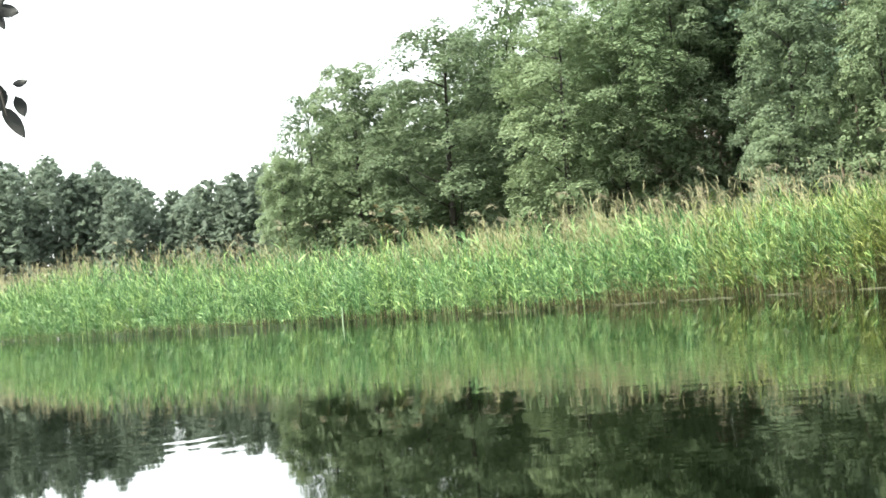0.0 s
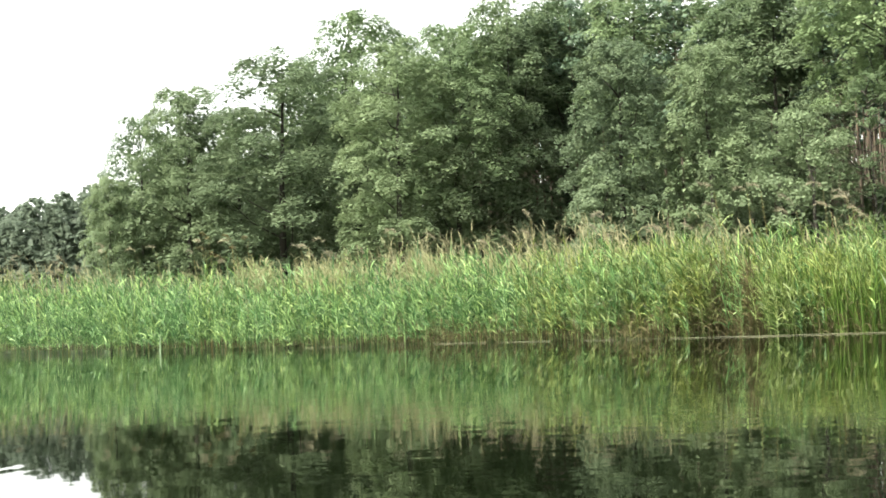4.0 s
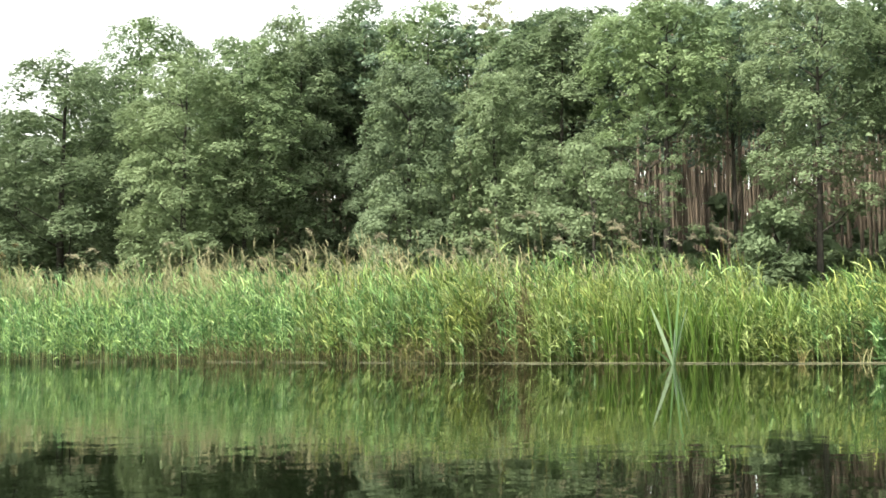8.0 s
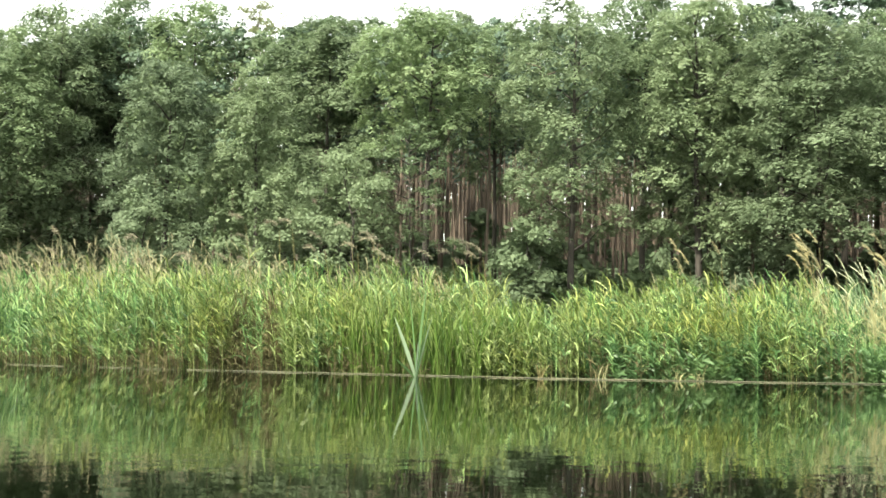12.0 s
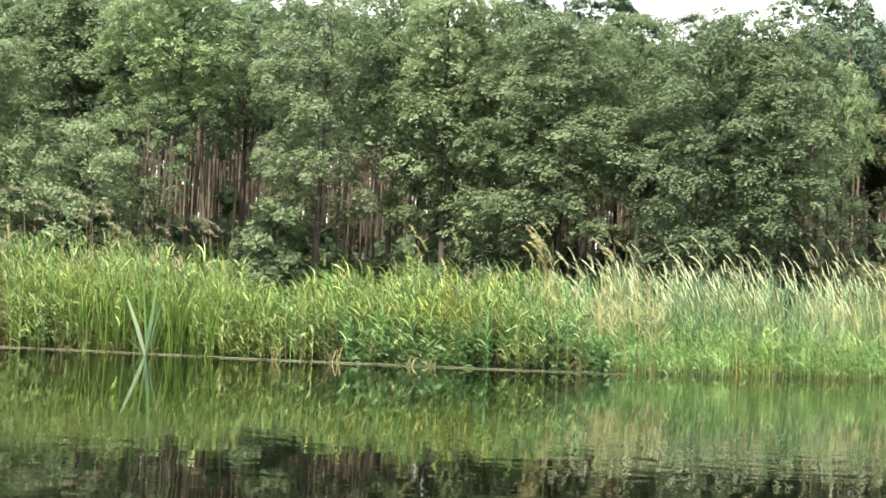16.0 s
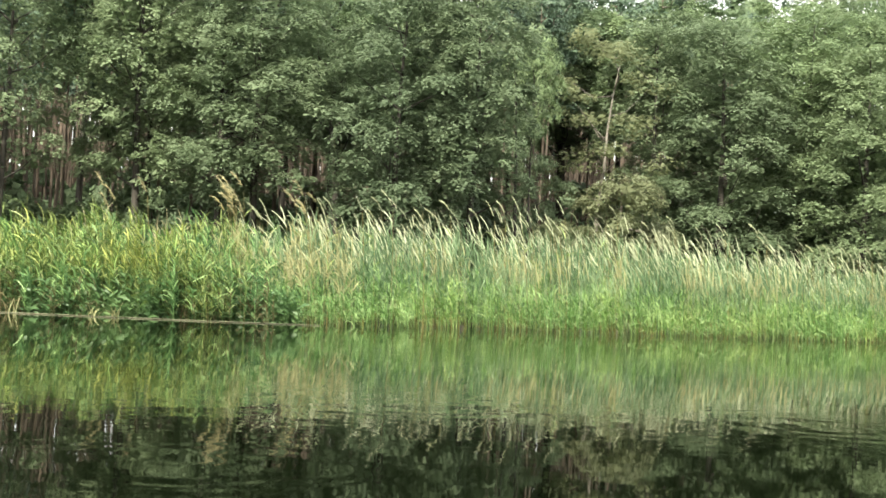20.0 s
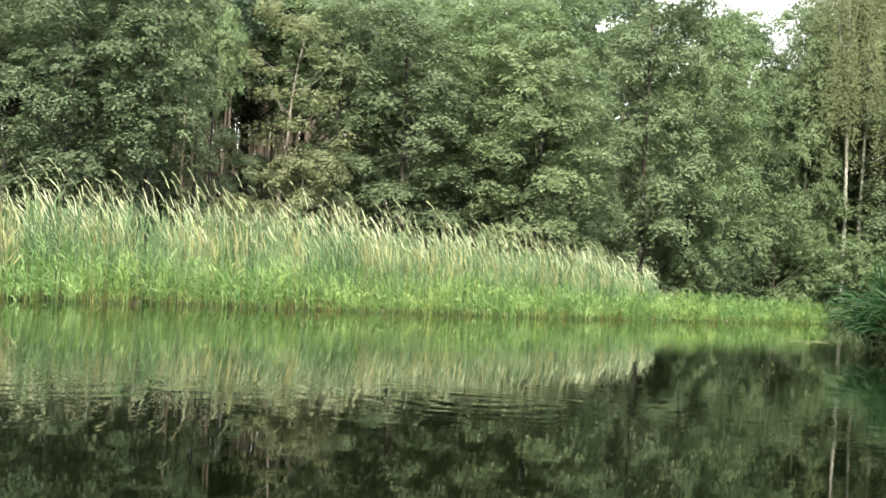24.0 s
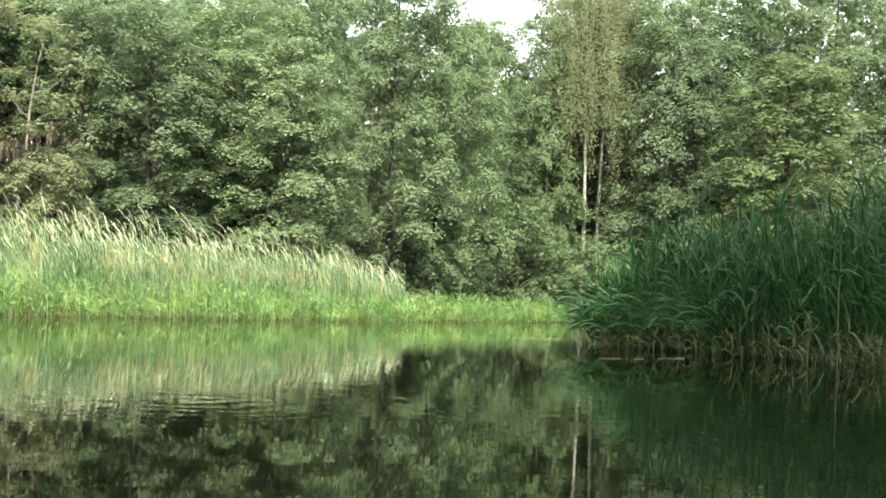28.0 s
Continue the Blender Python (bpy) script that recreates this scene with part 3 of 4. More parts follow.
# the wood's edge, from the open sky to the birches: place, height, crown's radius, kind
EDGE_TREES = (
    (-9.1, 73.4, 9.1, 1.53, "pale"),
    (-7.7, 76.5, 13.0, 1.98, "full"),
    (-4.9, 72.8, 13.9, 2.87, "pale"),
    (-0.1, 67.9, 14.7, 3.33, "light"),
    (4.2, 74.8, 18.5, 2.95, "full"),
    (7.5, 79.5, 18.2, 1.99, "full"),
    (5.3, 61.7, 13.8, 2.70, "light"),
    (8.3, 63.3, 15.1, 2.79, "full"),
    (11.0, 64.9, 16.8, 2.60, "light"),
    (14.7, 68.3, 18.4, 2.76, "full"),
    (13.0, 51.2, 11.6, 2.15, "pale"),
    (16.0, 49.3, 11.1, 1.85, "pale"),
    (17.0, 62.6, 17.1, 2.69, "full"),
    (20.6, 64.7, 17.4, 2.25, "birch"),
    (20.6, 54.1, 14.5, 2.52, "light"),
    (22.1, 47.3, 13.8, 2.41, "high"),
    (27.2, 51.4, 14.4, 1.92, "high"),
    (24.4, 40.4, 13.0, 2.05, "middle"),
    (29.8, 44.1, 14.8, 1.98, "high"),
    (30.1, 40.2, 13.7, 1.86, "middle"),
    (30.2, 36.3, 11.8, 1.95, "middle"),
    (28.8, 39.0, 13.4, 2.19, "middle"),
    (30.7, 35.0, 11.9, 2.29, "middle"),
    (35.3, 36.3, 12.9, 1.86, "high"),
    (32.7, 30.4, 11.7, 2.10, "light"),
    (35.1, 29.3, 12.1, 2.05, "middle"),
    (41.0, 31.5, 11.1, 0.9, "high"),
    (50.5, 37.2, 13.0, 2.31, "high"),
    (49.5, 31.7, 13.6, 2.28, "middle"),
    (49.3, 28.3, 12.9, 2.79, "broad"),
    (53.5, 27.0, 14.0, 2.93, "broad"),
    (51.9, 23.4, 12.0, 2.55, "broad"),
    (35.4, 30.9, 10.0, 1.4, "middle"),
    (60.1, 29.7, 16.5, 3.01, "broad"),
    (55.8, 24.9, 14.4, 2.74, "broad"),
    (62.9, 23.0, 17.1, 2.8, "broad"),
    (65.8, 21.7, 17.0, 2.5, "broad"),
    (71.9, 22.4, 16.9, 2.2, "full"),
    (81.8, 24.3, 18.6, 2.8, "full"),
    (84.3, 13.2, 20.9, 3.3, "broad"),
    (89.0, 9.7, 22.5, 4.01, "full"),
    (93.1, 4.3, 24.3, 4.58, "broad"),
    (-6.4, 80.0, 12.2, 2.5, "full"),
    (-2.4, 77.0, 13.4, 2.6, "full"),
    (2.0, 76.0, 15.7, 2.8, "full"),
    (45.0, 31.3, 11.5, 2.25, "bare"),
    (88.1, 16.4, 20.9, 4.6, "broad"),
    (91.0, -4.0, 24.0, 4.8, "full"),
    (79.0, 5.7, 15.7, 4.0, "fresh"),
    (46.2, 40.2, 14.3, 3.2, "middle"),
    (43.4, 41.2, 13.9, 3.0, "middle"),
    (90.5, 18.8, 14.0, 3.6, "light"),
    (88.6, 20.6, 17.5, 3.4, "light"),
    (83.2, 20.6, 19.8, 1.9, "full"),
    (20.4, 44.9, 8.6, 1.35, "thin"),
)
for n, (x, y, h, r, kind) in enumerate(EDGE_TREES):
    kinds, label = KINDS[kind]
    plant(kinds[n % len(kinds)], x, y, h, r * (1.2 if kind == "pale" else 1.36), n * 137.5 % 360, "alder_tree", label, "alders along the far bank")
plant(SMALL_ALDER, 18.3, 45.4, 7.5, 2.1, 40, "young_alder", "small pale alder with a crooked bare trunk", "")
plant(BIRCH, 84.5, 18.5, 26.5, 4.3, 10, "birch_tree", "tall birch with white trunk and hanging twigs", "birches")
plant(BIRCH, 85.6, 17.9, 25.0, 4.2, 150, "birch_tree", "tall birch with white trunk and hanging twigs", "birches")
plant(BIRCH, 92.0, 8.5, 20.5, 3.0, 250, "birch_tree", "tall birch with white trunk and hanging twigs", "birches")
plant(FILLS[1], 90.5, 21.2, 15, 4.2, 30, "forest_tree", "shaded broadleaf tree deeper in the wood", "trees in the wood")
for x, y, h, r in ((38.0, 27.4, 3.7, 2.0), (39.8, 26.4, 5.5, 2.2), (41.2, 25.9, 4.0, 1.7)):
    plant(YELLOW_BUSH, x, y, h, r, x * 80, "bush", "yellowing leafy bush at the wood's edge", "yellowing bushes", "bush")


def wood_edge(b):
    """Distance of the wood's edge by bearing (degrees, clockwise)."""
    return np.interp(b, [-8, -3, 3, 10, 18, 26, 34, 42, 50, 58, 66, 72, 78, 92], [82, 76, 70, 63, 58, 52, 49, 50, 54, 58, 68, 80, 92, 96])


# pines that stand out over the alders: place and height
PINE_TOPS = ((38.8, 49.0, 16.3), (39.8, 48.2, 16.6), (41.6, 46.7, 16.9), (42.9, 45.6, 16.7), (46.3, 42.2, 15.7), (48.4, 39.9, 15.0), (20.9, 58.6, 15.2))


def woods():
    rng = np.random.default_rng(8)

    def spot(b, d):
        return d * math.sin(radians(b)), d * math.cos(radians(b))

    for b in np.r_[np.arange(-4, 58, 2.3), np.arange(58, 94, 2.2)]:  # second row
        if 22 < b < 40 and int(b * 10) % 3:
            continue
        d = wood_edge(b) + rng.uniform(5, 11)
        x, y = spot(b, d)
        h = d * np.interp(b, [-4, 3, 10, 20, 32, 36, 50, 54, 92], [0.145, 0.195, 0.245, 0.255, 0.245, 0.22, 0.22, 0.25, 0.265]) * rng.uniform(0.88, 1.0)
        if 69.5 < b < 75.5:  # a dip in the tree line
            h = min(h, 0.216 * d)
        kind = HIGH_ALDERS[int(rng.integers(3))] if 20 < b < 60 or 8 < b < 12.5 else FILLS[int(rng.integers(2))]
        plant(kind, x, y, h, 3.9, rng.uniform(0, 360), "forest_tree", "shaded broadleaf tree deeper in the wood", "trees in the wood")
    for b in np.r_[np.arange(6, 22, 0.7), np.arange(22, 42, 0.42), np.arange(42, 59, 0.5), np.arange(59, 92, 1.2), np.arange(24.6, 28.2, 0.27), np.arange(32.5, 38.2, 0.3), np.arange(50.8, 53.2, 0.2), np.arange(9.0, 12, 0.2)]:  # pines behind
        d = wood_edge(b) + (rng.uniform(11, 38) if 40 < b < 50.5 else rng.uniform(2, 38))
        x, y = spot(b + rng.uniform(-0.4, 0.4), d)
        h = min(rng.uniform(15.5, 19) * (1 + max(0, d - 70) / 120), d * np.interp(b, [6, 12, 30, 35, 50, 54, 92], [0.19, 0.235, 0.245, 0.228, 0.228, 0.25, 0.25]))
        if 69.5 < b < 75.5:
            continue
        plant(PINES[int(rng.integers(3))], x, y, h, 2.0, rng.uniform(0, 360), "pine_tree", "slim pine with reddish trunk and high crown", "pines in the wood", "pine")
    for x, y, h in ((42.9, 34.4, 14.5), (44.0, 34.9, 15.0), (43.3, 33.2, 14.2), (44.7, 33.7, 14.8), (45.6, 34.6, 15.2)):  # pines in a break of the edge
        plant(PINES[int(rng.integers(3))], x, y, h, 1.6, rng.uniform(0, 360), "pine_tree", "slim pine with reddish trunk and high crown", "pines in the wood", "pine")
    for x, y, h in PINE_TOPS:
        plant(PINE_TOP[int(rng.integers(2))], x, y, h, 1.9, rng.uniform(0, 360), "pine_tree", "dark pine whose top rises over the alders", "pines in the wood", "pine")
    # the far trunks and crowns, too many to tell apart
    b = np.r_[rng.uniform(20, 61, 2300), rng.uniform(7.5, 13.5, 300)]
    d = wood_edge(b) + rng.uniform(22, 115, len(b))
    h = d * rng.uniform(0.165, 0.215, len(b))
    at = np.c_[d * np.sin(np.radians(b)), d * np.cos(np.radians(b))]
    lean = rng.normal(0, 0.03, at.shape)
    trunks = [([[*p, 0.2], [*(p + q * k * 0.5), k * 0.5], [*(p + q * k), k * 0.96]], [0.075, 0.06, 0.03]) for p, q, k in zip(at, lean, h)]
    tagged(new("far_pine_trunks", mesh_of("far_pine_trunks", *tubes(trunks, 4), PINE_BARK)), "many reddish pine trunks deep in the wood", "trunks", kind="stuff")
    i = np.repeat(np.arange(len(b)), 42)
    u = rng.uniform(0.7, 1.0, len(i))
    q = np.c_[at[i] + rng.normal(0, 1, (len(i), 2)) * (1.5 * (1.12 - u))[:, None] * 2, h[i] * u]
    tagged(new("far_pine_crowns", mesh_of("far_pine_crowns", *leaf_set(rng, q, 0.34), PINE_NEEDLE)), "dark crowns of the pines deep in the wood", "crowns", kind="stuff")
    for b in np.r_[np.arange(-6, 32, 1.6), np.arange(32, 59, 1.2), np.arange(59, 92, 1.6)]:  # undergrowth
        d = wood_edge(b) - rng.uniform(-4, 3)
        x, y = spot(b, d)
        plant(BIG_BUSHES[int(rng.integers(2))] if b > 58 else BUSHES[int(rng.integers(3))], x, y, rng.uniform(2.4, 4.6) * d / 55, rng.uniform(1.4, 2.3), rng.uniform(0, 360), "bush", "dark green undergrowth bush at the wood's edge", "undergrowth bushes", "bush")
    # the dim depth of the wood: saplings and brush, too many to tell apart
    out, aim, wide = [], [], []
    for b in np.arange(-6, 96, 0.55):
        open_wood = 22 < b < 59 or 8.5 < b < 12.5
        for k in range(3):
            d = wood_edge(b) + (112 if k == 2 and open_wood else 14 + 13 * k) + rng.uniform(-4, 4)
            x, y = spot(b + rng.uniform(-0.4, 0.4), d)
            h = rng.uniform(4.5, 7.5) * d / 66 * (rng.uniform(0.4, 0.85) if open_wood else 1) if k < 2 else rng.uniform(0.8, 1.1) * d * np.interp(b, [-6, 4, 30, 33, 37, 40, 50.3, 51.2, 53.2, 54, 58, 62, 68, 69.5, 75.5, 77, 96], [0.10, 0.16, 0.165, 0.10, 0.10, 0.165, 0.165, 0.08, 0.08, 0.165, 0.17, 0.235, 0.235, 0.165, 0.165, 0.235, 0.235])
            p, _, f = crown_points(rng, h, 2.4 if k < 2 else 3.2, 0.2, 25 if k < 2 else 110, 26 if k < 2 else 10, 1.0, 1.2)
            out.append(p + np.array([x, y, 0.7]))
            aim.append(f)
            wide.append(np.full((len(p), 1), 0.42 if k < 2 else 0.8))
    v, f = leaf_set(rng, np.concatenate(out), np.concatenate(wide), np.concatenate(aim))
    tagged(new("forest_brush", mesh_of("forest_brush", v, f, ALDER_LEAF)), "dim brush and saplings deep in the wood", "brush", kind="stuff")


woods()
plant(tree_kind(95, 10, 0.8, 8.0, 8, 30, 0.13, SHADED_LEAF, ALDER_BARK, 0.08, count=5, apart_limbs=True), 38.4, 29.9, 10.5, 0.9, 0, "dead_tree", "dark bare standing trunk before the wood", "", "dead tree")
for x, y, h, r in ((78, 20.8, 7.6, 3.2), (80, 18.6, 5.0, 3.0), (81.6, 20.6, 5.0, 3.0), (79, 16.2, 5.4, 3.0), (72, 22.5, 6.0, 3.0), (67, 22.5, 5.5, 2.8), (22.5, 40.3, 5.1, 1.9), (29.2, 38.8, 4.1, 1.5), (39.1, 32.3, 4.9, 2.3), (40.8, 33.6, 4.4, 1.6), (24.5, 42.0, 4.0, 1.7)):
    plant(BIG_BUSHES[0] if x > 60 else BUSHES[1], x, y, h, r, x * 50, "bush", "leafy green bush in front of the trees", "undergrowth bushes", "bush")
for x, y, h, r in ((28.6, 40.4, 7.6, 1.3), (30.6, 37.6, 6.2, 1.7), (42.8, 32.4, 6.4, 1.5), (12.0, 50.0, 6.0, 1.8)):
    plant(SMALL_ALDER, x, y, h, r, x * 77, "young_alder", "young alder with thin trunk before the wood", "young alders")
# unseen trees added on the near shore to shade the tussock
for x, y, h, r in ((12.5, -5.8, 28, 4.8), (8.0, -6.5, 27, 4.6), (16.5, -6.6, 27, 4.8), (21.0, -7.6, 24, 4.6), (25, -9.2, 19, 3.8), (4, -8, 19, 3.6), (-14, -8, 14, 3.5)):
    plant(MID_ALDERS[0], x, y, h, r, x * 31, "shade_tree", "unseen alder added to shade the near shore", "trees on the near shore")


def far_wood():
    rng = np.random.default_rng(12)
    out, aim, deep = [], [], []
    kinds = []
    for _ in range(6):
        p, _, f = crown_points(rng, 18, 4.4, 0.4, 720, 5, 1.1, 0.55)
        n = 420  # inner leaves
        u, ang, r = rng.uniform(0.02, 0.93, n), rng.uniform(0, 2 * np.pi, n), 3.4 * np.sqrt(rng.uniform(0, 1, n))
        r *= np.interp(u, [0, 0.5, 1], [0.9, 1.0, 0.3])
        kinds.append((p, f, np.c_[r * np.cos(ang), r * np.sin(ang), 0.4 + 17.6 * u]))
    for x in np.arange(-95, -5, 2.3):
        for row in range(2):
            y = 172 + row * 9 + rng.uniform(-4, 4) - 0.05 * x
            h = np.interp(x, [-95, -52, -44, -38, -30, -20, -6], [19.5, 20.8, 21.0, 16.2, 15.2, 17.6, 17.6]) + rng.uniform(-2.2, 1.2)
            p, f, q = kinds[int(rng.integers(6))]
            a = rng.uniform(0, 2 * np.pi)
            turn = np.array([[math.cos(a), math.sin(a), 0], [-math.sin(a), math.cos(a), 0], [0, 0, 1]])
            size = np.array([rng.uniform(0.85, 1.15), rng.uniform(0.85, 1.15), h / 18])
            at = np.array([x + rng.uniform(-1.5, 1.5), y, 0.8])
            out.append(p @ turn * size + at)
            aim.append(f @ turn)
            deep.append(q @ turn * size + at)
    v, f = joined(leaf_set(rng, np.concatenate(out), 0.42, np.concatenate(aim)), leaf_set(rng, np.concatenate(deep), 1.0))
    tagged(new("far_wood", mesh_of("far_wood", v, f, HAZED_LEAF)), "far wood beyond the river bend, haze in its leaf colour", "woods", kind="stuff")


far_wood()


# ---- reeds and grasses ----
def along_bank(rng, n, b0, b1, near, far, bias=1.0):
    """n places on the far bank between two bearings, from near to far metres behind the water's edge."""
    dense = np.concatenate([np.linspace(FAR_BANK[i], FAR_BANK[i + 1], 60, endpoint=False) for i in range(len(FAR_BANK) - 1)])
    brg = np.degrees(np.arctan2(dense[:, 0], dense[:, 1]))
    ok = (brg >= b0) & (brg <= b1) & (np.arange(len(dense)) > 0)
    line, brg = dense[ok], brg[ok]
    step = np.r_[0, np.linalg.norm(np.diff(line, axis=0), axis=1)]
    run = np.cumsum(step)
    # nearer stretches get more plants
    weight = np.cumsum(step / (20 + np.linalg.norm(line, axis=1)) ** 0.8)
    u = np.sort(rng.uniform(0, weight[-1], n))
    s = np.interp(u, weight, run)
    x, y = np.interp(s, run, line[:, 0]), np.interp(s, run, line[:, 1])
    d = np.linalg.norm(np.c_[x, y], axis=1)
    back = near + (far - near) * rng.uniform(0, 1, n) ** bias
    # the stand's front bulges and recedes
    back = back + (0.22 + 0.34 * np.sin(1.15 * s + 1) + 0.24 * np.sin(2.7 * s)) * np.exp(-np.maximum(back, 0) / 1.4)
    k = 1 + back / d
    p = np.c_[x * k, y * k]
    p += rng.normal(0, 0.1, p.shape)
    return p, np.interp(s, run, brg), back


def reed_height(b):
    return np.interp(b, [-22, -18, -14, -9, -4, 0, 5, 14, 19, 23, 26.8, 28.2, 29.5, 31, 32.4, 36, 41, 46, 53, 58, 64, 68.4, 71.0, 72, 78],
                     [3.5, 3.5, 3.3, 3.0, 2.85, 2.65, 2.65, 2.7, 2.65, 2.55, 2.5, 2.1, 1.75, 1.75, 2.05, 2.35, 2.4, 2.45, 2.6, 2.65, 2.45, 2.25, 1.6, 1.45, 1.45])


def clumps(p):
    """Slow ups and downs over the stand, so that it grows in clumps."""
    x, y = p[:, 0], p[:, 1]
    return 0.4 * np.sin(1.1 * x + 0.7 * y + 1) + 0.35 * np.sin(2.3 * x - 1.4 * y) + 0.25 * np.sin(4.1 * x + 3.3 * y + 2)


def reed_stand(rng, p, height, leaves, leaf_len, leaf_w, rise=(0.45, 1.4), droop=(0.2, 2.4), lean=0.10, stem_w=0.010, low=0.12, seg=2, wind=0.45):
    """Reed stems with arching leaves up their whole length."""
    n = len(p)
    height = height * (1 + 0.19 * clumps(p))
    z = np.maximum(land_height(p), -0.1)
    az = rng.normal(2.5, 1.1 if wind > 0.3 else 2.5, n)
    tilt = np.abs(rng.normal(lean, 0.07, n))
    base = np.c_[p, z]
    top = np.c_[np.cos(az) * tilt, np.sin(az) * tilt, np.ones(n)]
    stem = ribbons(base, az, height * 0.97, np.pi / 2 - tilt * 0.4, tilt * 1.2, np.full(n, stem_w), 3)
    m = n * leaves
    i = np.repeat(np.arange(n), leaves)
    u = rng.uniform(low, 0.93, m)
    at = base[i] + top[i] * (height[i] * u)[:, None] * np.array([0.6, 0.6, 1])
    head = rng.uniform(0, 2 * np.pi, m)
    windy = rng.uniform(0, 1, m) < wind
    head = np.where(windy, rng.normal(2.5, 0.7, m), head)
    ln = leaf_len * rng.uniform(0.55, 1.5, m) * np.interp(height[i], [1, 2.5], [0.7, 1.05])
    up = np.interp(u, [0.6, 0.93], [0, 0.3])
    leaf = ribbons(at, head, ln, np.minimum(rng.uniform(*rise, m) + up, 1.5), rng.uniform(*droop, m) * (1 - up), leaf_w * rng.uniform(0.6, 1.4, m), seg)
    return joined(stem, leaf)


def stand(name, vf, mat, label, category="reeds"):
    return tagged(new(name, mesh_of(name, *vf, mat)), label, category, kind="stuff")


def reeds():
    rng = np.random.default_rng(21)
    p, b, back = along_bank(rng, 4500, -21, 43, -0.4, 5.5, 1.25)
    h = reed_height(b) * rng.uniform(0.64, 1.08, len(b)) * np.interp(back, [0, 0.8, 2.5], [0.66, 0.88, 1.0])
    keep = ~((b > 17.2) & (b < 19.9) & (back < 1.7) & (rng.uniform(size=len(b)) < 0.85)) & ~((b > 28.0) & (b < 31.8) & (rng.uniform(size=len(b)) < 0.35))
    keep &= ~((b > 8) & (back < 0.05))
    keep &= ~((b > 14) & (b < 31) & (rng.uniform(size=len(b)) < 0.3))
    stand("common_reed", reed_stand(rng, p[keep], h[keep], 22, 0.34, 0.021, droop=(0.2, 2.5), low=0.15, seg=3), REED_LEAF, "dense green common reeds along the far bank")
    # turning, more olive reeds
    p, b, back = along_bank(rng, 2900, 8, 42, 0.0, 4.0, 1.2)
    h = reed_height(b) * rng.uniform(0.55, 1.1, len(b)) * np.interp(back, [0, 0.8, 2.5], [0.66, 0.9, 1.0])
    keep = rng.uniform(size=len(b)) < np.interp(b, [8, 13, 17, 34, 42], [0.0, 0.45, 1.0, 1.0, 0.5])
    keep &= ~((b > 17.6) & (b < 19.5) & (back < 1.4))
    stand("turning_reed", reed_stand(rng, p[keep], h[keep], 19, 0.34, 0.021, droop=(0.2, 2.5), low=0.15, seg=3), REED_OLIVE, "olive and yellowing reeds among the green ones")
    # dead leaves low at the water
    p, b, back = along_bank(rng, 760, 4, 43, -0.2, 0.9)
    stand("dead_reed", reed_stand(rng, p, rng.uniform(0.35, 1.1, len(b)), 5, 0.35, 0.022, droop=(1.2, 2.8)), REED_BROWN, "brown dead reed leaves low over the water")
    p, b, back = along_bank(rng, 620, 43, 77, -0.1, 0.5)
    stand("shore_stubble", reed_stand(rng, p, rng.uniform(0.25, 0.6, len(b)), 3, 0.20, 0.016, droop=(1.0, 2.6), stem_w=0.013), RUST_STEM, "rusty yellow stems low at the water's edge", "grass")
    # a straw-coloured clump, and a brown hollow at the water
    p, b, back = along_bank(rng, 95, 40.7, 46.2, 0.8, 3.6)
    h = reed_height(b) * rng.uniform(0.7, 1.02, len(b))
    stand("straw_reed", reed_stand(rng, p, h, 8, 0.45, 0.024, low=0.4), STRAW, "clump of straw-coloured dying reeds")
    p, b, back = along_bank(rng, 120, 16.9, 20.1, 0.3, 1.9)
    stand("brown_reed", reed_stand(rng, p, rng.uniform(0.6, 2.2, len(b)), 10, 0.45, 0.032, droop=(1.4, 3.0)), REED_BROWN, "brown collapsed reeds in a dark hollow")
    # beige dying tufts in the top of the stand
    p, b, back = along_bank(rng, 900, -2, 17, 2.4, 5.5)
    p, b = p[clumps(p * 0.7 + 5) > 0.15], b[clumps(p * 0.7 + 5) > 0.15]
    stand("beige_reed", reed_stand(rng, p, reed_height(b) * rng.uniform(0.9, 1.06, len(b)), 9, 0.34, 0.026, low=0.66), STRAW, "beige dying reed tops in drifts among green ones")
    # sword-leaved plants
    p, b, back = along_bank(rng, 1500, 20.0, 30.0, 0.0, 2.0, 1.3)
    n = len(p)
    h = rng.uniform(0.9, 1.9, n)
    vf = ribbons(np.c_[p, np.zeros(n)], rng.uniform(0, 6.28, n), h, rng.uniform(1.25, 1.55, n), rng.uniform(0.0, 0.7, n), rng.uniform(0.02, 0.04, n), 4)
    stand("sword_leaf_sedge", vf, SWORD_LEAF, "upright sword-leaved sedge at the waterline", "sedge")
    # broad low weeds at the water's edge
    p, b, back = along_bank(rng, 1400, 30, 44, 0.0, 1.6)
    h = rng.uniform(0.35, 1.1, len(b))
    stand("waterside_weed", reed_stand(rng, p, h, 9, 0.26, 0.05, (0.2, 1.0), (0.6, 1.8), low=0.05), SEDGE_DEEP, "low dark green waterside weeds in front of the reeds", "weeds")
    # short bright grass in front
    p, b, back = along_bank(rng, 5200, 42.5, 78.5, 0.0, 6.0, 1.3)
    h = rng.uniform(0.6, 1.2, len(b)) * np.interp(b, [42, 46, 64, 68, 70, 78], [1.1, 1.38, 1.36, 1.2, 1.15, 1.15]) * np.interp(back, [0, 1], [0.6, 1])
    stand("fresh_grass", reed_stand(rng, p, h, 11, 0.30, 0.019, droop=(0.8, 2.9), lean=0.15, low=0.14), GRASS_BRIGHT, "bright green grass in front of the pale reeds", "grass")
    # bluish reeds with pale heads
    p, b, back = along_bank(rng, 2600, 41.5, 70.9, 2.2, 8.5)
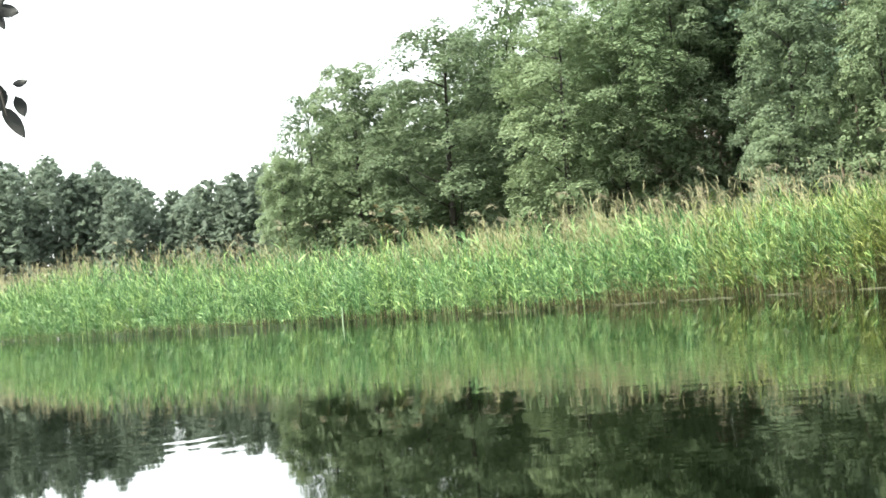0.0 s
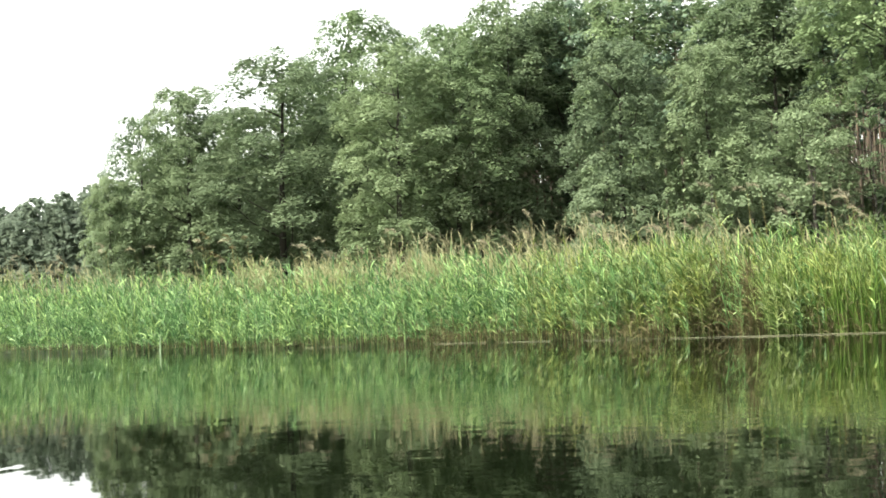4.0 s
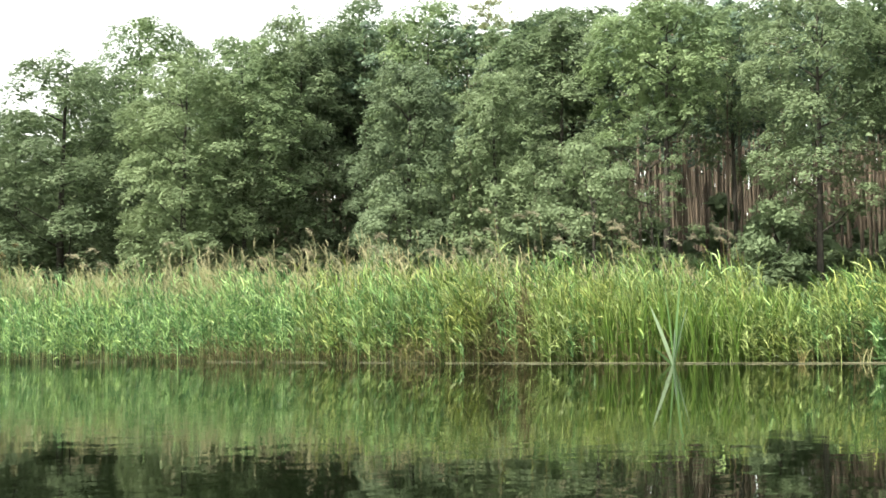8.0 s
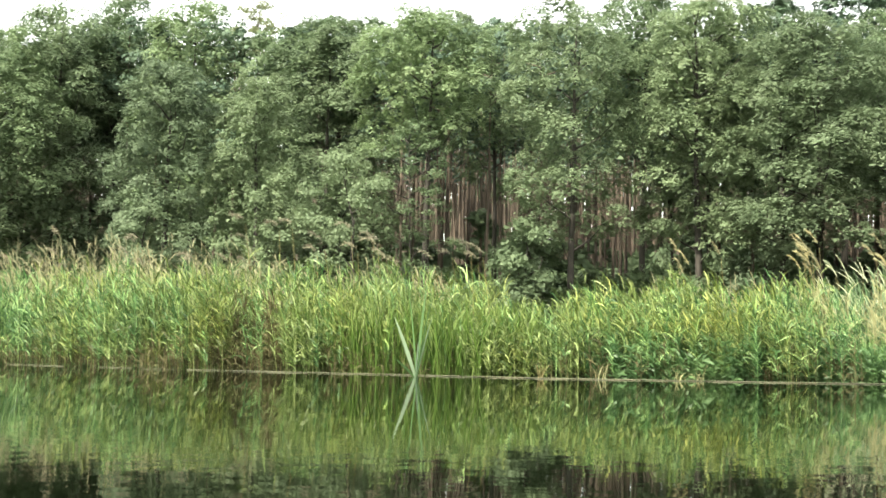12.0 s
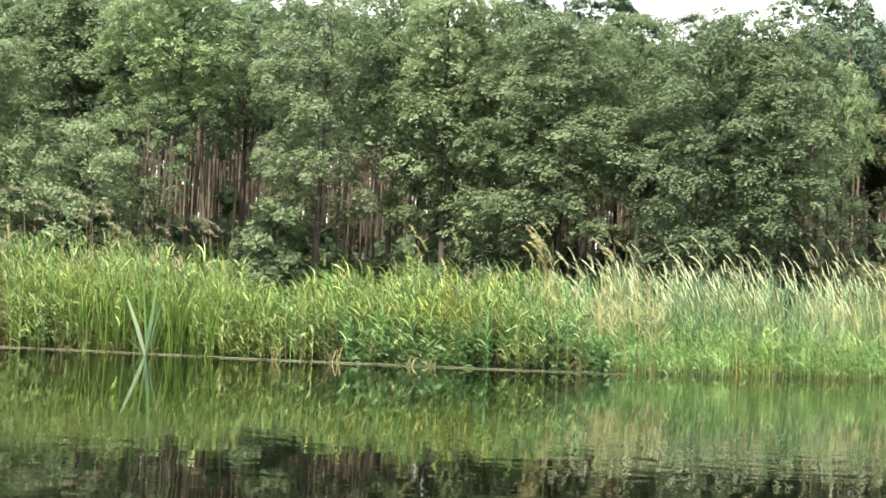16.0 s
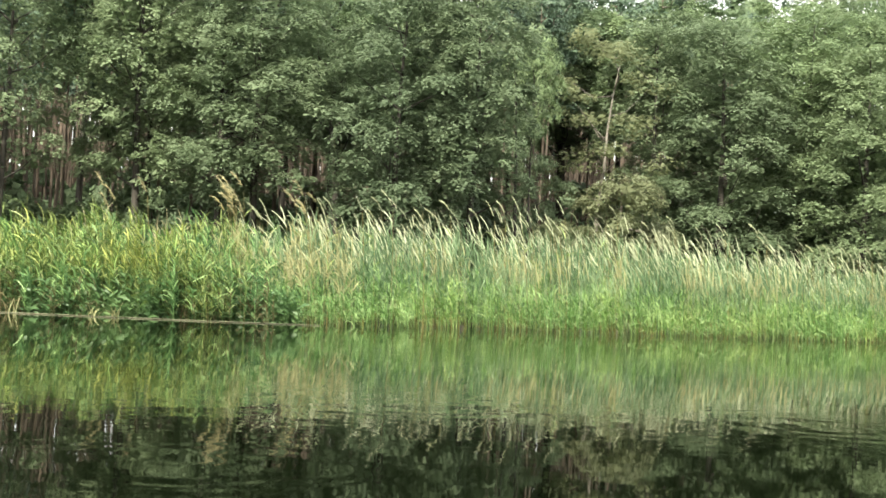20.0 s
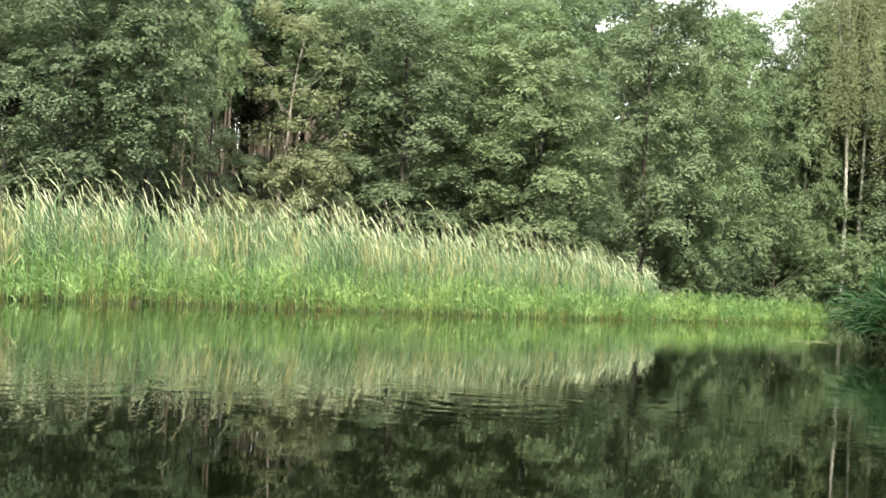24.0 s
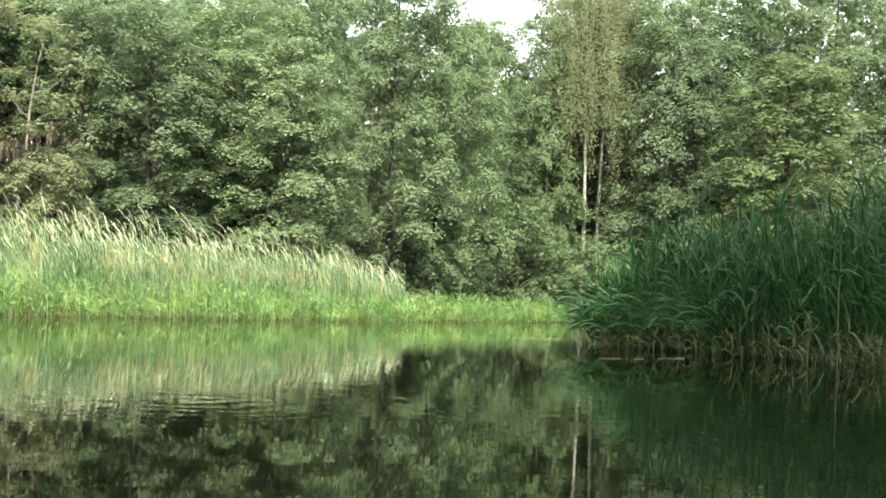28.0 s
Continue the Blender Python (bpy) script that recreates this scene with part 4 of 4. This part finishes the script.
    h = reed_height(b) * rng.uniform(0.62, 1.04, len(b))
    stand("bluish_reed", reed_stand(rng, p, h, 9, 0.44, 0.024, (0.9, 1.5), (0.2, 1.6), lean=0.12, low=0.35), REED_BLUE, "bluish green reeds with pale seed heads")
    some = rng.uniform(size=len(p)) < 0.42
    p, h = p[some], h[some] * (1 + 0.13 * clumps(p[some]))
    n = len(p)
    heads = []
    for k in range(2):
        at = np.c_[p + rng.normal(0, 0.06, (n, 2)), h * rng.uniform(0.90, 1.06, n)]
        heads.append(ribbons(at, rng.normal(2.3, 0.4, n), rng.uniform(0.25, 0.62, n), rng.uniform(0.75, 1.45, n), rng.uniform(-0.2, 0.9, n), rng.uniform(0.014, 0.028, n), 4))
    stand("pale_seed_heads", joined(*heads), REED_TOP, "pale wind-blown seed heads on the reeds", "seed heads")
    # straw-coloured tops in drifts among the bluish reeds
    p, b, back = along_bank(rng, 2600, 41.5, 70.5, 1.8, 5.5)
    keep = clumps(p * 0.8 + 3) > 0.05
    p, b = p[keep], b[keep]
    n = len(p)
    h = reed_height(b) * rng.uniform(0.8, 1.0, n)
    vf = ribbons(np.c_[p, h * rng.uniform(0.5, 0.74, n)], rng.normal(2.4, 0.9, n), h * rng.uniform(0.16, 0.34, n), rng.uniform(1.15, 1.54, n), rng.uniform(0.0, 0.7, n), rng.uniform(0.014, 0.034, n), 3)
    stems = ribbons(np.c_[p, np.zeros(n)], rng.normal(2.4, 0.9, n), h * 0.8, rng.uniform(1.4, 1.56, n), rng.uniform(0.0, 0.2, n), np.full(n, 0.006), 3)
    stand("straw_stems", joined(vf, stems), STRAW, "straw-coloured dry leaves among the bluish reeds")
    # dry meadow grass behind
    p, b, back = along_bank(rng, 2300, -21, 40, 6, 16)
    h = reed_height(b) * rng.uniform(0.88, 1.04, len(b)) * np.interp(b, [-16, -10, -6, 0, 5, 16, 20, 26, 28, 32, 35], [1.34, 1.26, 1.0, 1.05, 1.32, 1.32, 1.06, 1.0, 0.62, 0.66, 0.95])
    stand("dry_meadow_reed", reed_stand(rng, p, h, 6, 0.4, 0.026, low=0.4), PINK_STRAW, "pinkish straw-coloured meadow reeds behind the green stand")
    p, b, back = along_bank(rng, 1500, -21, 43, 5, 14)
    h = reed_height(b) * rng.uniform(0.7, 0.98, len(b)) * np.interp(b, [26, 28, 32, 35], [1.0, 0.62, 0.66, 0.95])
    stand("meadow_reed", reed_stand(rng, p, h, 8, 0.6, 0.04), REED_LEAF, "green reeds further back on the meadow")


reeds()


def plumed_reed(x, y, h, seed, mat=PLUME, label="tall reed with a mauve feathery plume", wide=0.09, arch=(0.9, 2.2), loose=1.0):
    """One tall reed above the stand: stem, leaves, plume."""
    rng = np.random.default_rng(seed)
    z = max(0.0, float(land_height([(x, y)])[0]))
    ob = new("plumed_reed")
    ob.matrix_basis = pose(x, y, z, 0, 0, 0)
    tilt = rng.uniform(0.02, 0.12)
    az = rng.uniform(2.0, 3.0)
    t = np.linspace(0, 1, 6)
    pts = np.c_[np.cos(az) * tilt * h * t**2, np.sin(az) * tilt * h * t**2, t * h]
    part("stem", mesh_of("stem", *tubes([(pts, np.linspace(0.012, 0.004, 6))], 5), REED_DRY), ob)
    # the plume arches over to the lee, its branchlets hanging from it
    n = 46
    v = np.linspace(0, 1, 9)
    a = 1.35 - rng.uniform(*arch) * v
    run = rng.uniform(0.34, 0.52) / 8
    arc = np.c_[np.cumsum(np.cos(a)) * run, np.cumsum(np.sin(a)) * run]
    u = rng.uniform(0.1, 1, n)
    at = pts[-1] + np.c_[np.interp(u, v, arc[:, 0]) * math.cos(az), np.interp(u, v, arc[:, 0]) * math.sin(az), np.interp(u, v, arc[:, 1])]
    heads = ribbons(at, az + rng.normal(0, 0.9, n) * loose, rng.uniform(0.07, 0.19, n) * (0.5 + 0.5 * loose), 1.2 + rng.uniform(-1.5, -0.2, n) * loose, rng.uniform(0.6, 1.8, n) * loose, rng.uniform(0.009, 0.020, n) * wide / 0.09, 3)
    part("plume", mesh_of("plume", *heads, mat), ob)
    n = 5
    u = rng.uniform(0.45, 0.85, n)
    at = np.c_[np.interp(u, t, pts[:, 0]), np.interp(u, t, pts[:, 1]), u * h]
    part("leaves", mesh_of("leaves", *ribbons(at, rng.uniform(0, 6.28, n), rng.uniform(0.3, 0.5, n), rng.uniform(0.6, 1.2, n), rng.uniform(0.6, 1.8, n), np.full(n, 0.024), 4), REED_OLIVE), ob)
    return tagged(ob, label, "reed", "plumed reeds")


def plumes():
    rng = np.random.default_rng(33)
    p, b, back = along_bank(rng, 50, -15, 28.5, 2.5, 9)
    for i in range(len(p)):
        plumed_reed(p[i, 0], p[i, 1], reed_height(b[i]) * (1.0 + 0.36 * rng.uniform() ** 1.5), 200 + i)
    p = np.concatenate([along_bank(rng, 13, 41.0, 41.7, 2.4, 4.2)[0], along_bank(rng, 6, 43.9, 44.9, 2.4, 4.0)[0], along_bank(rng, 4, 34, 38, 3, 5)[0]])
    b = np.degrees(np.arctan2(p[:, 0], p[:, 1]))
    for i in range(len(p)):
        plumed_reed(p[i, 0], p[i, 1], reed_height(b[i]) * rng.uniform(1.0, 1.32), 300 + i, PINK_STRAW, "tall dry reed with a straw-coloured plume", 0.10, (0.3, 1.1), 0.6)

    p, b, back = along_bank(rng, 15, 18.0, 28.6, 1.5, 4.0)
    for i in range(len(p)):
        plumed_reed(p[i, 0], p[i, 1], reed_height(b[i]) * (1.04 + 0.34 * rng.uniform()), 500 + i)
    p, b, back = along_bank(rng, 95, 42, 69.0, 2.0, 7.5)
    for i in range(len(p)):
        plumed_reed(p[i, 0], p[i, 1], reed_height(b[i]) * (1.0 + 0.22 * rng.uniform()), 600 + i, REED_TOP, "tall reed with a pale slanting seed head", 0.10, (0.4, 1.1), 0.2)
    for i in range(7):  # a dark dead clump that stands over the stand
        plumed_reed(-2.9 + 0.25 * i, 51.5 + rng.uniform(-0.6, 0.6), rng.uniform(3.0, 4.0), 400 + i, REED_BROWN, "dark brown dead stalk with a ragged head", 0.2)


plumes()


def blade_plant(x, y):
    """Broad grey-green blades that stand out of the water before the reeds."""
    ob = new("bulrush")
    ob.matrix_basis = pose(x, y, 0, 0, 0, 0)
    for heading, ln, rise, droop, w, mat in ((math.pi, 1.445, 1.22, 0.10, 0.12, GREY_BLADE), (math.pi, 0.7, 0.80, 0.3, 0.05, SEDGE_DEEP), (0.1, 0.807, 1.50, -0.1, 0.12, GREY_BLADE), (0.1, 1.457, 1.34, 0.15, 0.05, GREY_BLADE),
                                             (0.2, 2.15, 1.48, 0.1, 0.06, SEDGE_DEEP), (0.1, 1.9, 1.40, 0.12, 0.06, SEDGE_DEEP), (2.8, 1.95, 1.50, 0.1, 0.045, SEDGE_DEEP), (0.0, 1.3, 1.3, 0.5, 0.05, SEDGE_DEEP)):
        a = [np.array([v]) for v in (heading, ln, rise, droop, w)]
        part("blade", mesh_of("blade", *ribbons(np.array([[0.0, 0, -0.05]]), *a, 6), mat), ob)
    return tagged(ob, "broad grey-green bulrush blades spread in a V", "bulrush")


blade_plant(12.55, 26.65)


def tussock():
    """The shaded reed tussock on the near shore; its leaf colour carries shade too."""
    rng = np.random.default_rng(44)
    n = 2900
    t = rng.uniform(0, 1, n)
    edge = np.array([(25, -1.4), (27, -0.5), (30.0, 2.7), (32.2, 5.0), (33.6, 6.2)])
    s = np.linspace(0, 1, 5)
    p = np.c_[np.interp(t, s, edge[:, 0]), np.interp(t, s, edge[:, 1])]
    out = np.array([0.75, -0.66])
    p += out * (rng.uniform(0, 1, n) ** 1.3 * 4.0)[:, None] + rng.normal(0, 0.12, (n, 2))
    h = np.interp(p[:, 0], [24, 29.5, 31.5, 33, 34.5, 37], [3.1, 3.2, 2.7, 2.0, 1.3, 0.8]) * rng.uniform(0.45, 1.05, n)
    stand("shaded_reed", reed_stand(rng, p, h, 9, 0.8, 0.038, (0.95, 1.5), (0.8, 2.6), lean=0.14, seg=4, wind=0.1), SHADE_REED, "near-shore reeds with shade in their dark green colour")
    n = 330  # blades that arch out over the water
    t = rng.uniform(0.45, 1, n)
    q = np.c_[np.interp(t, s, edge[:, 0]), np.interp(t, s, edge[:, 1]), rng.uniform(0.1, 0.7, n)]
    vf = ribbons(q, rng.normal(2.2, 0.5, n), rng.uniform(0.7, 1.7, n), rng.uniform(0.5, 1.3, n), rng.uniform(1.4, 2.6, n), rng.uniform(0.02, 0.04, n), 6)
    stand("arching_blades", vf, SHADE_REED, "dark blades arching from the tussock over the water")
    n = 260
    t = rng.uniform(0, 1, n)
    q = np.c_[np.interp(t, s, edge[:, 0]), np.interp(t, s, edge[:, 1])] + out * rng.uniform(-0.25, 0.6, n)[:, None]
    stand("dead_shore_reed", reed_stand(rng, q, rng.uniform(0.3, 1.0, n), 6, 0.55, 0.024, droop=(1.2, 3.2), lean=0.3, seg=3), SHORE_STRAW, "greyish straw-coloured dead leaves hanging to the water")


tussock()


def tussock_litter():
    """Thin strands on the water at the tussock's foot, and dead stalks that stand before it."""
    rng = np.random.default_rng(47)
    # the first three strands stand in for pale glints on the ripples
    for x, y, ln, turn in ((24.6, 3.8, 0.7, -0.35), (25.2, 3.4, 0.5, -0.30), (26.2, 3.0, 0.8, -0.4), (36.4, 8.3, 1.4, -0.9)):
        t = np.linspace(-0.5, 0.5, 6)
        pts = np.c_[x + ln * t * math.cos(turn), y + ln * t * math.sin(turn) + rng.normal(0, 0.03, 6), np.full(6, 0.006)]
        ob = new("floating_stem", mesh_of("floating_stem", *tubes([(pts, np.linspace(0.004, 0.009, 6))], 6), DRY_STEM, True))
        tagged(ob, "thin grey strand on the water beside the shaded reeds", "stem", "floating stems")
    for x, y, h, lean in ((26.9, 0.1, 1.7, 0.05), (27.6, 0.7, 0.9, -0.3)):
        t = np.linspace(0, 1, 6)
        pts = np.c_[lean * h * t**2, 0.3 * lean * h * t, -0.15 + h * t]
        ob = new("dead_stalk", mesh_of("dead_stalk", *tubes([(pts, np.linspace(0.014, 0.007, 6))], 6), DRY_STEM, True))
        ob.matrix_basis = pose(x, y, 0)
        tagged(ob, "greyish dead stalk standing before dark reeds", "stalk", "dead stalks")


tussock_litter()


def floating_straw():
    """Broken stems that float along the water's edge."""
    rng = np.random.default_rng(51)
    dense = np.concatenate([np.linspace(FAR_BANK[i], FAR_BANK[i + 1], 20, endpoint=False) for i in range(6, 20)])
    brg = np.degrees(np.arctan2(dense[:, 0], dense[:, 1]))
    n = 0
    for b in np.arange(0.5, 44, 0.9):
        if b < 17 and rng.uniform() < 0.5:
            continue
        c = np.array([np.interp(b, brg, dense[:, 0]), np.interp(b, brg, dense[:, 1])])
        d = np.array([np.interp(b + 1.2, brg, dense[:, 0]), np.interp(b + 1.2, brg, dense[:, 1])]) - c
        o = -c / np.linalg.norm(c) * rng.uniform(0.25, 0.4)
        k = np.linspace(-0.05, 1.05, 5)
        pts = np.c_[c + o + k[:, None] * d + rng.normal(0, 0.015, (5, 2)), np.full(5, 0.012)]
        ob = new("floating_stem", mesh_of("floating_stem", *tubes([(pts, np.full(5, rng.uniform(0.006, 0.012) * (0.6 if b < 17 else 1)))], 6), DRY_STEM, True))
        tagged(ob, "pale broken reed stem floating at the bank", "stem", "floating stems")


floating_straw()


def dry_tuft(x, y, seed, mat, label):
    rng = np.random.default_rng(seed)
    n = 14
    at = np.c_[rng.normal(0, 0.06, (n, 2)), np.full(n, -0.04)]
    vf = ribbons(at, rng.uniform(0, 6.28, n), rng.uniform(0.2, 0.45, n), rng.uniform(1.0, 1.55, n), rng.uniform(0.2, 1.8, n), rng.uniform(0.012, 0.022, n), 4)
    ob = new("dry_tuft", mesh_of("dry_tuft", *vf, mat))
    ob.matrix_basis = pose(x, y, 0)
    tagged(ob, label, "tuft", "dry tufts at the bank")


for n, (x, y) in enumerate(((17.75, 24.45), (16.3, 25.35), (15.2, 26.0), (18.1, 24.25))):
    dry_tuft(x, y, 500 + n, (STRAW, STRAW, REED_DRY)[n % 3], "small straw-yellow tuft at the waterline")


def stake(x, y):
    t = np.linspace(0, 1, 4)
    ob = new("stake", mesh_of("stake", *tubes([(np.c_[0.02 * t, 0 * t, -0.4 + 0.95 * t], (0.026, 0.028, 0.024, 0.012))], 7), GREY_BLADE, True))
    ob.matrix_basis = pose(x, y, 0)
    tagged(ob, "pale weathered stake standing in the shallows", "stake")


stake(-4.3, 45.2)


def hanging_twig(x, y, z):
    """A twig of the near shore with a few leaves, close to the eye."""
    ob = new("hanging_twig")
    ob.matrix_basis = pose(x, y, z, 0, 0, 0)
    twig = [((-0.55, 0.02, 0.5), (-0.25, 0.01, 0.42), (-0.07, 0, 0.28), (-0.035, 0, 0.06), (-0.02, 0, -0.02)), ((-0.25, 0.01, 0.42), (-0.08, 0, 0.3), (-0.03, 0, 0.215))]
    part("twig", mesh_of("twig", *tubes([(t, np.linspace(0.006, 0.002, len(t))) for t in twig], 6), ALDER_BARK, True), ob)
    for (px, pz, ang, ln, wd) in ((-0.03, 0.0, -58, 0.085, 0.030), (-0.028, 0.045, -100, 0.06, 0.028), (0.0, 0.02, -70, 0.05, 0.026), (-0.005, 0.045, 10, 0.035, 0.018),
                                  (-0.03, 0.21, -15, 0.055, 0.032), (-0.035, 0.205, -60, 0.05, 0.02), (-0.05, 0.215, 20, 0.05, 0.03)):
        a = radians(ang)
        t = np.linspace(0, 1, 7)
        w = wd * 0.5 * np.sin(np.pi * t**0.8) ** 0.8
        c = np.c_[px + math.cos(a) * ln * t, 0.01 * np.sin(3 * t), pz + math.sin(a) * ln * t]
        s = np.array([-math.sin(a), 0.25, math.cos(a)])
        v = np.stack([c - w[:, None] * s, c + np.array([0, -0.004, 0]), c + w[:, None] * s], 1).reshape(-1, 3)
        f = [(3 * i + j, 3 * i + j + 1, 3 * i + j + 4, 3 * i + j + 3) for i in range(6) for j in range(2)]
        part("leaf", mesh_of("leaf", v, f, BACKLIT_LEAF, True), ob)
    tagged(ob, "leafy twig over the water, leaves coloured dark as backlit", "twig")


hanging_twig(-1.733, 2.26, 1.315)
